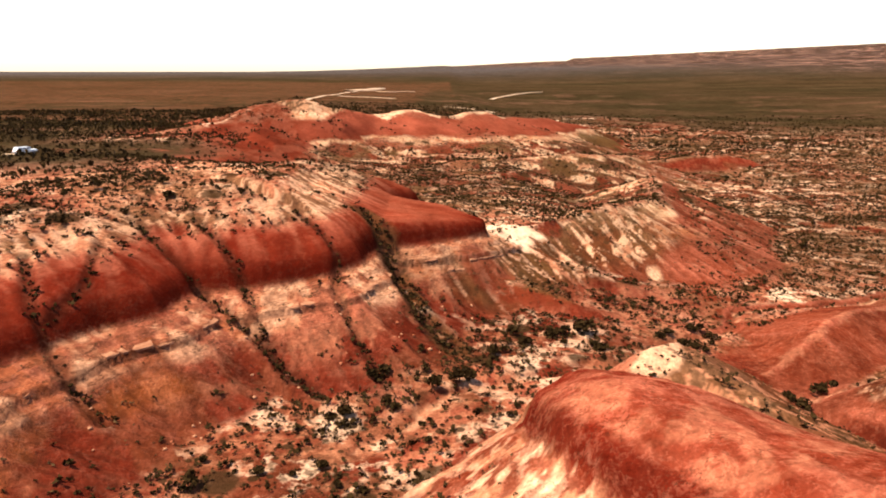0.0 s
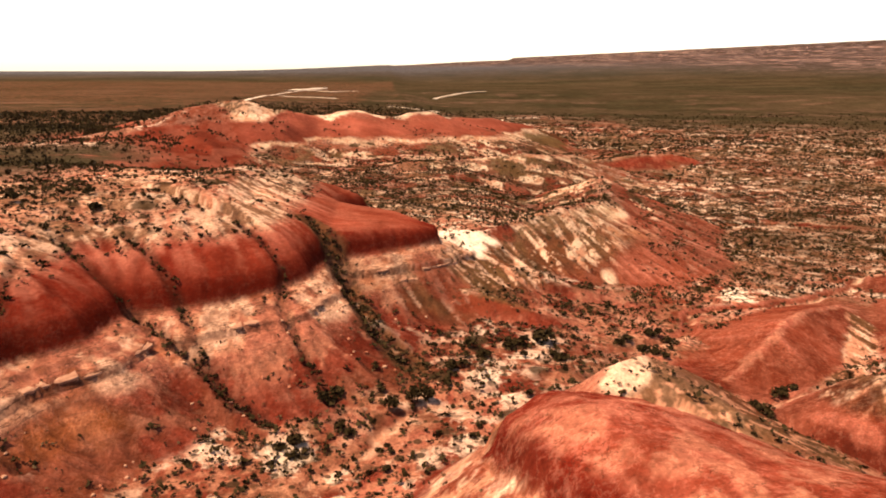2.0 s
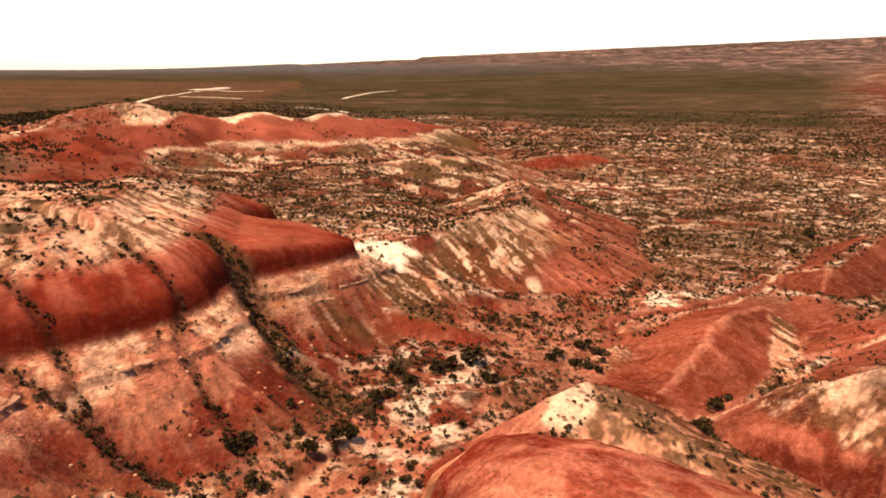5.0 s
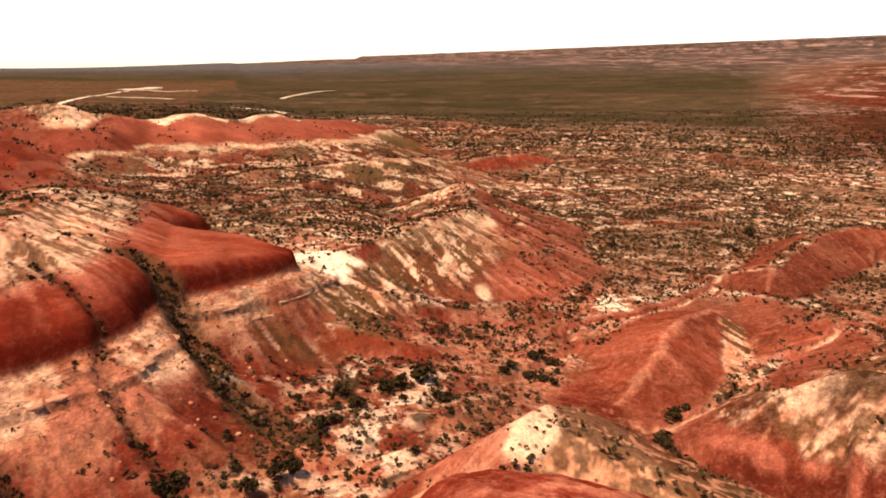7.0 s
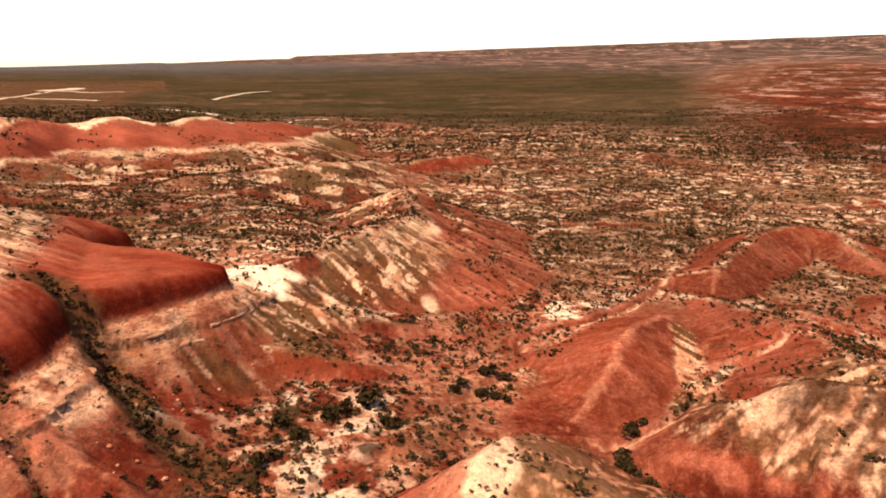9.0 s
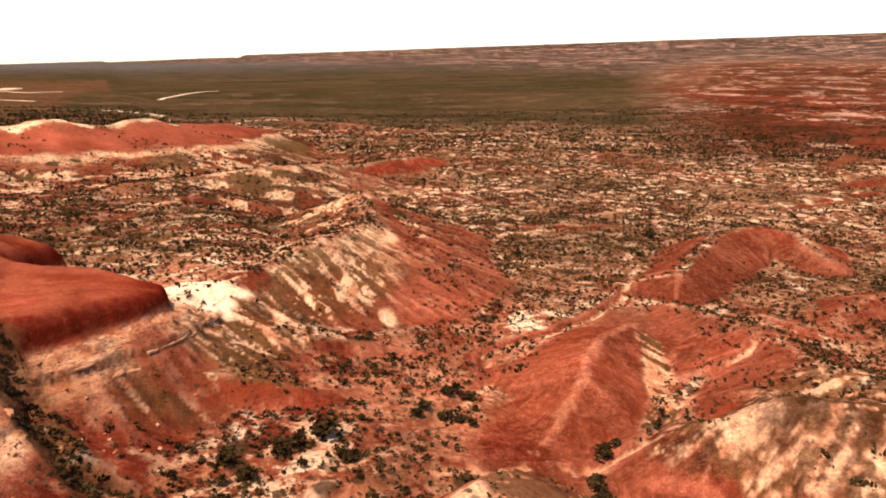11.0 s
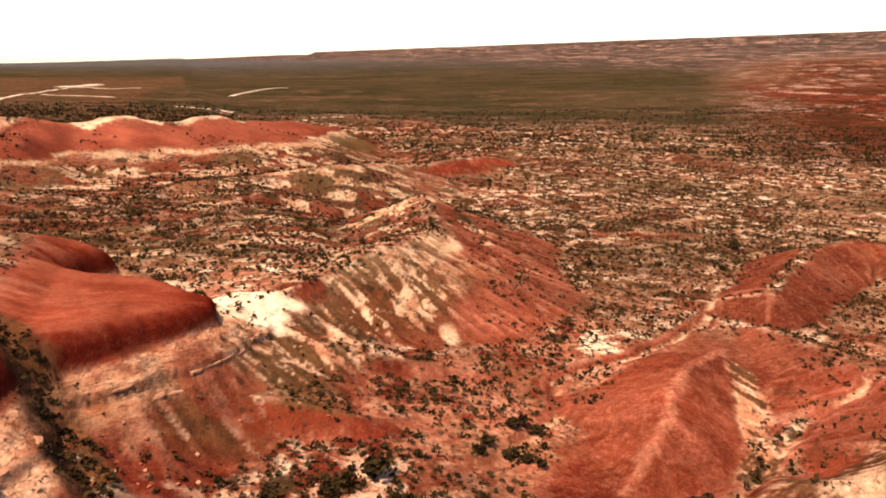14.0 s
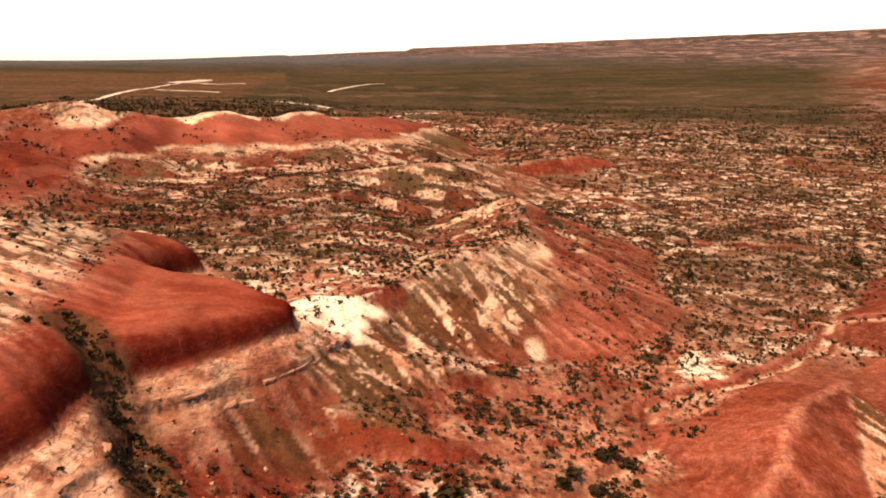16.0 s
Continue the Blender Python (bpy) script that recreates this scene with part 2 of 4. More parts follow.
ABOVE = [(0, 0), (0.9, 1.6), (2.0, 3.0), (3.6, 4.2), (6.5, 5.7), (10, 7.0), (15, 8.6), (21, 9.7), (30, 10.1), (60, 9.4), (200, 6)]
BELOW = [(0, 0), (2.0, -0.7), (2.2, -1.1), (4.0, -1.8), (4.2, -2.6), (6.2, -3.5), (8.5, -4.7), (12, -6.3), (16, -7.9), (22, -9.6), (30, -10.6), (60, -13)]


def profile(table, d):
    table = np.array(table, float)
    return np.interp(d, table[:, 0], table[:, 1])


# crests: x, y, z, slope to the left and to the right of the run
RED_MOUND = [(36, 12, 22.5), (24, 28.5, 20.3), (18, 36, 18.9), (14.6, 41, 18.7), (12.8, 45.5, 18.2), (11.8, 50, 16.9), (11.4, 54, 15.2)]
MOUND_WEST = [(0, 0), (1.5, 0.25), (4.2, 1.6), (4.6, 2.1), (5.5, 4.2), (6.3, 4.9), (10, 7.2), (16, 10.4), (30, 17)]
MOUND_EAST = [(0, 0), (3, 0.4), (7, 1.5), (11.5, 3.6), (18, 7.6), (30, 16)]
MOUND_RIM = [(2, 50, 0), (10, 52.6, 0), (14, 53.4, 0), (19, 53, 0), (25, 51, 0), (30.3, 48.6, 0), (40, 41, 0), (62, 25, 0)]
PALE_KNOB = [(12, 51, 15.8, 0.9, 0.5), (17, 56, 13.2, 0.9, 0.45), (19.5, 60, 14.5, 0.9, 0.28), (22.5, 62.5, 14.3, 0.9, 0.26), (29, 69, 10.5, 0.8, 0.26), (37, 77, 3, 0.6, 0.4)]
PALE_HILL = [(80, 35, 16, 0.4, 0.3), (67, 54, 13, 0.36, 0.3), (58.5, 65.5, 11.4, 0.42, 0.46), (54, 69, 8.2, 0.65, 0.6)]
EAST_SPUR = [(78, 52, 11, 0.3, 0.3), (75, 73, 8.6, 0.33, 0.3), (80, 82, 6.6, 0.4, 0.35), (85, 95, 5.4, 0.4, 0.35), (88, 110, 2.6, 0.4, 0.4)]
ORANGE_HILL = [(40, 81, 1.4, 0.4, 0.4), (45, 83.8, 3.0, 0.4, 0.42), (51.2, 87.2, 5.9, 0.4, 0.46), (55.5, 92.5, 5.7, 0.34, 0.46), (63, 98, 5.2, 0.34, 0.42), (71, 101.5, 4.4, 0.3, 0.4), (77, 107, 1.6, 0.3, 0.4)]
RED_BUTTE = [(92, 126, 1.6, 0.5, 0.4), (98, 120, 4.2, 0.5, 0.5), (108, 126, 4.8, 0.5, 0.55), (124, 135, 6.0, 0.5, 0.6), (140, 138, 6.0, 0.45, 0.6), (147, 131, 5.0, 0.4, 0.6), (140, 120, 3.0, 0.4, 0.5)]
LOW_BUTTE = [(110, 95, 0.6, 0.4, 0.4), (120, 97, 3.4, 0.4, 0.5), (136, 95, 3.8, 0.4, 0.5)]
STRIPED_RIDGE = [(8, 114, 13.0, 0.2, 0.45), (19, 124, 12.4, 0.2, 0.5), (27, 131, 12.8, 0.25, 0.5), (34, 137, 13.8, 0.25, 0.46), (45, 146, 13.0, 0.25, 0.41), (52, 162, 11.6, 0.25, 0.40), (55.5, 179, 13.3, 0.3, 0.40), (62, 196, 8.5, 0.3, 0.3)]
FAR_RIDGE = [(-150, 150, 16, 0.3, 0.3), (-92, 203, 20.5, 0.2, 0.4), (-78, 232, 22.5, 0.2, 0.5), (-69, 250, 27.4, 0.25, 0.5), (-54, 266, 29.2, 0.3, 0.5), (-44, 276, 25.5, 0.2, 0.52), (-34, 286, 22.8, 0.2, 0.55), (-17, 300, 21.2, 0.2, 0.55), (30, 335, 18.8, 0.2, 0.55), (50, 351, 17.2, 0.2, 0.5), (67, 364, 13.5, 0.25, 0.45)]
RED_LOBE = [(-70, 246, 22, 0.3, 0.4), (-60, 222, 20.5, 0.35, 0.4), (-50, 205, 17.5, 0.4, 0.5), (-43, 197, 14.5, 0.5, 0.6)]
SMALL_RED = [(82, 272, 4.5, 0.2, 0.45), (105, 286, 6.0, 0.2, 0.5), (122, 295, 5.4, 0.2, 0.5), (134, 301, 2.8, 0.3, 0.5)]
RED_BLUFF = [(6, 102, 9.4, 0.15, 0.6), (13, 98.6, 8.2, 0.15, 0.9), (20, 97, 6.6, 0.15, 0.9), (25, 97.5, 4.6, 0.2, 0.7)]
CAPS = [[(-25, 291, 21.6, 0.2, 0.3), (-19, 296, 23.8, 0.22, 0.4), (-12, 301, 23.5, 0.22, 0.4), (-5, 307, 21.0, 0.2, 0.3)], [(6, 313, 19.8, 0.2, 0.3), (12, 317, 21.9, 0.22, 0.4), (18, 321, 22.0, 0.22, 0.4), (25, 328, 19.4, 0.2, 0.3)]]
RED_KNOB = [(16, 121.5, 12.6, 0.7, 0.9), (20.5, 124.5, 13.2, 0.7, 0.9)]
GREY_HILLS = [(-14, 206, 8, 0.3, 0.3), (6, 222, 12.0, 0.3, 0.35), (22, 232, 11, 0.3, 0.35), (46, 240, 12, 0.3, 0.35), (70, 262, 9, 0.3, 0.3)]

# furrows that cut the scarp, by corner: x, y, depth, half width
GULLIES = [
    [(-44, 69, 0.44, 1.04), (-39.5, 62, 0.61, 0.96), (-36.5, 59.5, 0.61, 0.88), (-31, 56, 0.44, 1.04)],
    [(-39, 75, 0.22, 0.80), (-37.3, 68, 0.44, 0.80), (-38.2, 62.5, 0.44, 0.80)],
    [(-39, 83.5, 0.44, 1.04), (-32.2, 78.5, 0.72, 1.04), (-28.2, 77, 0.77, 0.96), (-22.5, 74.2, 0.72, 1.04), (-18.7, 71.5, 0.66, 1.12), (-13, 67.5, 0.44, 1.36)],
    [(-32, 86.5, 0.33, 0.80), (-26.7, 81.6, 0.50, 0.80), (-24, 79, 0.50, 0.72), (-22.3, 76, 0.39, 0.80), (-17, 69, 0.28, 0.96)],
    [(-19.5, 92, 0.33, 0.88), (-14, 87.5, 0.55, 0.80), (-13.4, 82, 0.61, 0.88), (-10, 76, 0.39, 0.96), (-6, 70, 0.28, 1.12)],
    [(-12, 101.5, 0.70, 1.90), (-8.3, 98, 1.40, 2.30), (-6, 93.5, 1.54, 2.60), (-2.6, 86.5, 1.12, 2.40), (2, 81, 0.56, 2.20)],
    [(100, 135, 0.5, 2.5), (85, 120, 0.8, 2.0), (63, 109.5, 0.8, 1.8), (48, 106, 0.8, 1.6), (44, 98, 0.6, 1.6), (33, 90, 0.5, 1.8), (18, 82, 0.4, 1.8)],
    [(104, 113, 0.5, 1.8), (101.7, 106, 0.7, 1.6), (102, 97, 0.7, 1.6), (92, 88, 0.6, 1.6), (71, 86, 0.7, 1.5), (58, 80.5, 0.8, 1.5), (50, 75.5, 0.8, 1.4), (44, 77, 0.6, 1.4), (31, 80, 0.5, 1.5), (16, 77, 0.4, 1.6), (2, 70, 0.4, 1.6), (-8, 58, 0.4, 1.6)],
    [(57, 48, 1.0, 3.0), (49.5, 57, 2.0, 3.4), (46, 64, 1.6, 3.0), (44, 71, 0.6, 2.4)],
]


def gullies(x, y):
    """Depth of the cut gullies at x, y."""
    deep = np.zeros(np.shape(x))
    jx, jy = x + 1.2 * (fbm(x / 4, y / 4, 2, 71) - 0.5), y + 1.2 * (fbm(x / 4, y / 4, 2, 72) - 0.5)
    for line in GULLIES:
        dist, _, _, (depth, half) = along(line, jx, jy)
        deep = np.maximum(deep, depth * (1 - step(dist, 0.0, half)))
    return deep


def relief(x, y):
    """Height of the ground at x, y."""
    x, y = np.asarray(x, float), np.asarray(y, float)
    r = np.hypot(x, y)
    wx, wy = x + 2.4 * (fbm(x / 16, y / 16, 2, 1) - 0.5), y + 2.4 * (fbm(x / 16, y / 16, 2, 2) - 0.5)

    # valley floor, falling to the wash, and the flats beyond
    h = 5.1 - 6.2 * step(x, 12, 62) + 1.5 * step(-x, 0, 40) + 0.04 * np.clip(y - 72, -12, 6)
    flats = (7.2 - 3.5 * step(y, 130, 200)) * step(y - 0.9 * x, 92, 112) * step(-x, -70, -20) * step(-r, -620, -400)
    west = 14 * step(-x, 5, 80) * step(y, 120, 190) * step(-y, -430, -190)
    h = h + np.maximum(flats, west)
    h = h + 4.0 * step(y - 0.55 * x, 250, 520) * step(-x, -260, -40) * step(-r, -1400, -700)
    h = h + 1.8 * (fbm(x / 26, y / 26, 4, 3) - 0.5) * step(y + 0.6 * np.abs(x - 40), 75, 160) * step(-r, -2400, -1000)
    h = h + 0.7 * (fbm(x / 6, y / 6, 4, 4) - 0.5) * step(-r, -800, -400)
    # low broken benches out on the flats
    bench = fbm(x / 38 + 9, y / 17, 4, 6)
    h = h + 1.5 * step(bench, 0.52, 0.58) * step(r, 150, 230) * step(-r, -1600, -800) * step(x, -20, 40)
    # the plain climbs to the long mesa in the east
    q = (x - 1170) * 0.94 + (y - 3825) * 0.34
    fan = sum(np.interp(q + 160 * k, [-3500, -1700, -1036, -203, -60, 0, 50, 3000], [10, 20, 50, 98, 110, 116, 142, 160]) for k in (-2, -1, 0, 1, 2)) / 5
    cliff = np.interp(q, [-60, 0, 50, 120], [0, 0, 26, 26]) - sum(np.interp(q + 160 * k, [-60, 0, 50, 120], [0, 0, 26, 26]) for k in (-2, -1, 0, 1, 2)) / 5
    fan = fan + cliff + 0.011 * (3825 - y) * step(q, -40, 60)
    h = h + fan * step(r, 500, 2600)
    east = step(np.arctan2(x, y), 0.70, 0.86) * step(r, 260, 420) * step(-r, -2300, -1500)
    rise = 26 * fbm(x / 150, y / 110, 5, 14) + 16 * step(r, 380, 1300) - 8
    rise = 5.5 * (np.floor(rise / 5.5) + step(rise / 5.5 - np.floor(rise / 5.5), 0.62, 0.86)) + 0.12 * rise
    h = h + east * (np.maximum(rise, 0) + 1.2 * fbm(x / 14, y / 14, 3, 15))

    h = join(h, 10.3 * step(r, 680, 1000) - 30 * (1 - step(r, 680, 1000)), 2.0)

    # the long scarp
    dist, side, run, (z0, up, down) = along(SCARP, wx, wy)
    s = dist * np.sign(side) + 2.6 * (fbm(run / 8, run * 0 + 3.3, 2, 16) - 0.5) * step(-x, -12, 2)
    cut = rills(run, dist, 9, 3.2)
    worn = 1.6 * (fbm(run / 5, dist / 40, 4, 12) - 0.5)
    low = np.maximum(s + worn, 0) / down
    rim = profile(BELOW, low)
    tall = np.where(s < 0, z0 + profile(ABOVE, np.maximum(-s, 0) / up), z0 + rim)
    tall = tall + np.where(s < 0, -0.45 * cut * (1 - 0.75 * step(y, 92, 98)) * step(-s, 0.3, 3) * step(s, -26, -12), -0.55 * cut * step(s, 4.5, 9))
    tall = tall + 0.5 * (fbm(x / 4, y / 4, 3, 8) - 0.5) * step(np.abs(s), 2, 8)
    lid = np.interp(x, [-32, -20, -9, 0, 9], [31, 23, 18.2, 17.4, 15.6]) + 12 * step(-y, -96, -84)
    tall = -join(-tall, -lid, 1.2)
    h = join(tall, h, 1.0)

    # mounds and ridges
    dist, side, _, (crest,) = along(RED_MOUND, wx, wy)
    w = step(side, -0.8, 0.8)
    mound = crest - profile(MOUND_WEST, dist + 0.9 * (fbm(x / 3.5, y / 3.5, 3, 17) - 0.5)) * (1 - w) - profile(MOUND_EAST, dist) * w
    mound = mound - 0.6 * np.maximum(-along(MOUND_RIM, wx, wy)[1], 0)
    h = join(mound, h, 0.8)
    h = ridge(h, wx, wy, PALE_KNOB, (0.8, 0.8), 22, 0.8, 0.5, 1.8)
    h = ridge(h, wx, wy, PALE_HILL, (1.5, 1.5), 23, 1.0, 0.6, 2.4)
    h = ridge(h, wx, wy, EAST_SPUR, (1.5, 1.5), 24, 1.0, 0.6, 2.4)
    h = ridge(h, wx, wy, ORANGE_HILL, (0.4, 0.4), 25, 0.6, 0.22, 1.7)
    h = ridge(h, wx, wy, RED_BUTTE, (1.5, 1.5), 26, 0.6, 0.6, 2.2)
    h = ridge(h, wx, wy, LOW_BUTTE, (2.0, 2.0), 27, 0.6, 0.6, 2.2)
    h = ridge(h, wx, wy, STRIPED_RIDGE, (1.0, 1.0), 28, 1.0, 1.0, 2.0)
    h = ridge(h, wx, wy, GREY_HILLS, (2.0, 2.0), 30, 1.2, 1.0, 9.0)
    h = ridge(h, wx, wy, RED_KNOB, (1.0, 1.0), 32, 0.5, 0.2, 1.6)
    h = ridge(h, wx, wy, RED_BLUFF, (1.0, 0.6), 34, 0.6, 0.35, 2.4)
    h = ridge(h, wx, wy, SMALL_RED, (2.0, 1.0), 35, 0.6, 0.4, 5.0)
    far = fbm(x / 9, y / 9, 2, 31) - 0.5
    h = ridge(h, x + 8 * far, y + 8 * far, RED_LOBE, (2.0, 2.0), 36, 1.0, 0.5, 6.0)
    h = ridge(h, x + 8 * far, y + 8 * far, FAR_RIDGE, (3.0, 3.0), 29, 1.0, 0.5, 9.0)
    for cap in CAPS:
        h = ridge(h, x + 4 * far, y + 4 * far, cap, (2.5, 2.5), 33, 0.8, 0.1, 9.0)
    return h - gullies(x, y)

# ---- ground sheet ----
def spread(lo, hi, cell, end, grow, calm=80, widest=1e9, until=0, far_end=0):
    """Grid lines, even between lo and hi and widening outside, to -end and end; on the far side no wider than widest as far as until."""
    mid = np.arange(lo, hi + cell / 2, cell)
    out = []
    for edge, sign in ((lo, -1), (hi, 1)):
        place, size, lines = edge, cell, []
        while abs(place) < end:
            if sign > 0 and place < until:
                size = min(size * 1.014, widest)
            else:
                size *= grow if len(lines) < calm else (1.06 if sign < 0 or place > far_end else 1.02)
            place += sign * size
            lines.append(place)
        out.append(lines)
    return np.array(out[0][::-1] + list(mid) + out[1])


GX, GY = spread(-56, 118, 0.33, 4700, 1.03, widest=3.6, until=400, far_end=900), spread(29, 178, 0.33, 4700, 1.03, widest=1.4, until=370, far_end=900)
XX, YY = np.meshgrid(GX, GY)
HH = relief(XX, YY)
RR = np.hypot(XX, YY)

# fall line of the ground, and streaks of rain-wash along it
soft_h = HH.copy()
for _ in range(6):
    soft_h[1:-1, 1:-1] = (soft_h[1:-1, 1:-1] * 2 + soft_h[:-2, 1:-1] + soft_h[2:, 1:-1] + soft_h[1:-1, :-2] + soft_h[1:-1, 2:]) / 6
DY, DX = np.gradient(soft_h, GY, GX)
SLOPE = np.hypot(DX, DY)
ux, uy = DX / (SLOPE + 0.03), DY / (SLOPE + 0.03)


def streaks(size, length, seed, contrast=2.6):
    total = 0
    for k in range(-4, 5):
        d = k / 4 * length
        total = total + vnoise((XX + ux * d) / size, (YY + uy * d) / size, seed)
    return np.clip((total / 9 - 0.5) * contrast + 0.5, 0, 1)


near = step(-RR, -250, -140)
FINE, WIDE = 0.5 + (streaks(0.55, 3.0, 41) - 0.5) * near, 0.5 + (streaks(1.9, 6.0, 47) - 0.5) * near
THIN = 0.5 + (streaks(0.8, 2.6, 43) - 0.5) * near
mound_zone = step(XX, -6, 0) * step(-XX, -60, -50) * step(-YY, -60, -56)
FINE, WIDE = 0.5 + (FINE - 0.5) * (1 - 0.85 * mound_zone), 0.5 + (WIDE - 0.5) * (1 - 0.6 * mound_zone)
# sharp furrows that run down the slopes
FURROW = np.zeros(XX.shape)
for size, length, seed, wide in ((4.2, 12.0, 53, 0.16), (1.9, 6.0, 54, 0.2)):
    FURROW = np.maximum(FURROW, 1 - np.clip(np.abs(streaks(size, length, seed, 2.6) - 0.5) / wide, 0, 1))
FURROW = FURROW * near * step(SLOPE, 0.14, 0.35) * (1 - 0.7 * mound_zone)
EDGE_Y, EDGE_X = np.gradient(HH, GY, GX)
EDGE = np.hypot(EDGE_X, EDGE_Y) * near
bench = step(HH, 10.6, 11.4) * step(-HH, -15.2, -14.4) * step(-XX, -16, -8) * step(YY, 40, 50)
HH = HH - near * step(SLOPE, 0.12, 0.5) * (1 - 0.85 * bench) * (1 - 0.75 * mound_zone) * (1 - 0.5 * step(HH, 14, 15) * step(-HH, -20.5, -19.5)) * (1 - 0.65 * step(XX, 38, 46)) * (0.16 * (1 - FINE) + 0.22 * (1 - WIDE) + 0.28 * FURROW)

vein = 1 - np.abs(2 * fbm(XX / 2.6 + 1.5 * fbm(XX / 6, YY / 6, 2, 76), YY / 3.6, 4, 68) - 1)
HH = HH + 0.3 * (vein - 0.7) * mound_zone * step(HH, 10, 12) * step(-SLOPE, -2.2, -1.5)


def mix(a, b, t):
    t = np.asarray(t)[..., None]
    return np.asarray(a) * (1 - t) + np.asarray(b) * t


DUSKY, ORANGE, DEEP, MAROON = (0.092, 0.0165, 0.0085), (0.138, 0.0255, 0.0125), (0.112, 0.0150, 0.0075), (0.074, 0.0080, 0.0040)
PINK, CREAM, WHITE, SAND = (0.245, 0.080, 0.046), (0.40, 0.20, 0.11), (0.56, 0.385, 0.24), (0.27, 0.115, 0.062)
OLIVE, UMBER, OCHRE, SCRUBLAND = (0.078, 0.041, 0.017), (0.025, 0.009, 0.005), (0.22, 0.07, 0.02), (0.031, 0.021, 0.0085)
warp = (1.6 * (fbm(XX / 10, YY / 10, 3, 51) - 0.5) + near * (0.4 * (WIDE - 0.5) + 0.3 * (FINE - 0.5))) * (1 - 0.6 * mound_zone)
BED = HH + warp + 3.2 * step(XX, 38, 52) * step(-YY, -84, -70)
# beds tilt up towards the mound in the south and the far ridge
BED = BED + step(YY, 185, 255) * np.interp(XX, [-60, -20, 30, 64, 90], [-2.7, -0.5, 1.7, 3.8, 3.8])
patch, patch2, patch3 = fbm(XX / 6, YY / 5, 5, 61), fbm(XX / 30, YY / 20, 5, 62), fbm(XX / 12, YY / 12, 5, 70)
speck, fleck = fbm(XX / 1.6, YY / 1.6, 3, 65), fbm(XX / 0.8, YY / 0.8, 2, 88)
streak = 0.5 * FINE + 0.5 * WIDE
CELL = np.maximum(*np.meshgrid(np.gradient(GX), np.gradient(GY)))
blur = 0.2 + 0.6 * CELL * SLOPE
BED = BED + 2.0 * (patch - 0.5) * step(YY, 215, 250)
flat = step(-SLOPE, -0.45, -0.14)
# clay slopes below the ledges
soil = mix(ORANGE, DUSKY, 0.9 * step(patch2 + 0.3 * (patch - 0.5), 0.36, 0.54))
soil = mix(soil, OLIVE, 0.35 * step(patch3 + 0.3 * (speck - 0.5), 0.46, 0.57))
soil = mix(soil, PINK, 0.22 * step(speck + 0.4 * (patch3 - 0.5), 0.48, 0.64) + 0.12 * step(streak, 0.48, 0.64))
soil = mix(soil, CREAM, 0.4 * step(0.4 * streak + 0.6 * patch + 0.3 * (speck - 0.5), 0.50, 0.60) * step(BED, 6.5, 9.5))
soil = mix(soil, OCHRE, 0.6 * step(patch3, 0.55, 0.66) * step(BED, 7, 9))
# the pale ledges
soil = mix(soil, PINK, step(BED, 9.0, 10.6) * 0.4)
ledge_soil = mix(mix(CREAM, PINK, 0.85 * step(patch + 0.4 * (streak - 0.5) + 0.4 * (fleck - 0.5), 0.44, 0.56)), WHITE, 0.7 * step(-patch - 0.3 * (streak - 0.5) + 0.5 * (speck - 0.5), -0.5, -0.42))
ledge_soil = mix(ledge_soil, mix(CREAM, WHITE, step(speck, 0.46, 0.56)), 0.8 * step(XX, -9, -5) * step(patch + 0.5 * (fleck - 0.5), 0.40, 0.52))
ledge_soil = mix(ledge_soil, OCHRE, 0.5 * step(patch3 + 0.4 * (fleck - 0.5), 0.52, 0.58))
soil = mix(soil, ledge_soil, step((BED - 10.6) / (0.2 + blur), -1, 1))
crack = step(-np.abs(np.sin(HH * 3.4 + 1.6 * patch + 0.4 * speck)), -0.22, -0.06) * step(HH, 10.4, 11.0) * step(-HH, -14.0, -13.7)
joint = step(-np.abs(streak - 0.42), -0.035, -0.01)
# umber paints undercut shade on the ledge steps, and marks bed cracks and joints
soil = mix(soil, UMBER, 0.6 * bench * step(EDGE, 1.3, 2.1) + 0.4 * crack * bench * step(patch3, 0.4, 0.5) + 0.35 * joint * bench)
# the red bed, dark at its foot
over = BED - 5 * step(YY, 215, 250) * step(XX, -48, -32)
red = mix(mix(DEEP, ORANGE, 0.35 * step(patch3 + 0.3 * (speck - 0.5), 0.42, 0.6) + 0.2 * step(FINE, 0.5, 0.8)), PINK, 0.4 * step(BED, 16.5, 19) * step(streak, 0.4, 0.65))
red = mix(red, PINK, 0.6 * step(-SLOPE, -0.6, -0.3) * step(patch + 0.3 * (speck - 0.5), 0.4, 0.6))
red = mix(red, (0.19, 0.050, 0.026), 0.5 * step(-SLOPE, -0.7, -0.35) * step(YY, 92, 100))
bed0 = BED - 0.7 * warp
soil = mix(soil, red, step((bed0 - 14.3) / blur, -1, 1))
soil = mix(soil, (0.20, 0.050, 0.028), 0.6 * step(YY, 215, 250) * step((bed0 - 14.9) / blur, -1, 1) * (1 - step(over, 18.3, 19.5)))
soil = mix(soil, MAROON, 0.92 * step((bed0 - 14.4) / blur, -1, 1) * step(-bed0 - 1.6 * (patch - 0.5), -17.9, -15.6) * (1 - mound_zone) * (1 - 0.75 * step(YY, 185, 230)) * (1 - 0.4 * step(streak, 0.55, 0.7)))
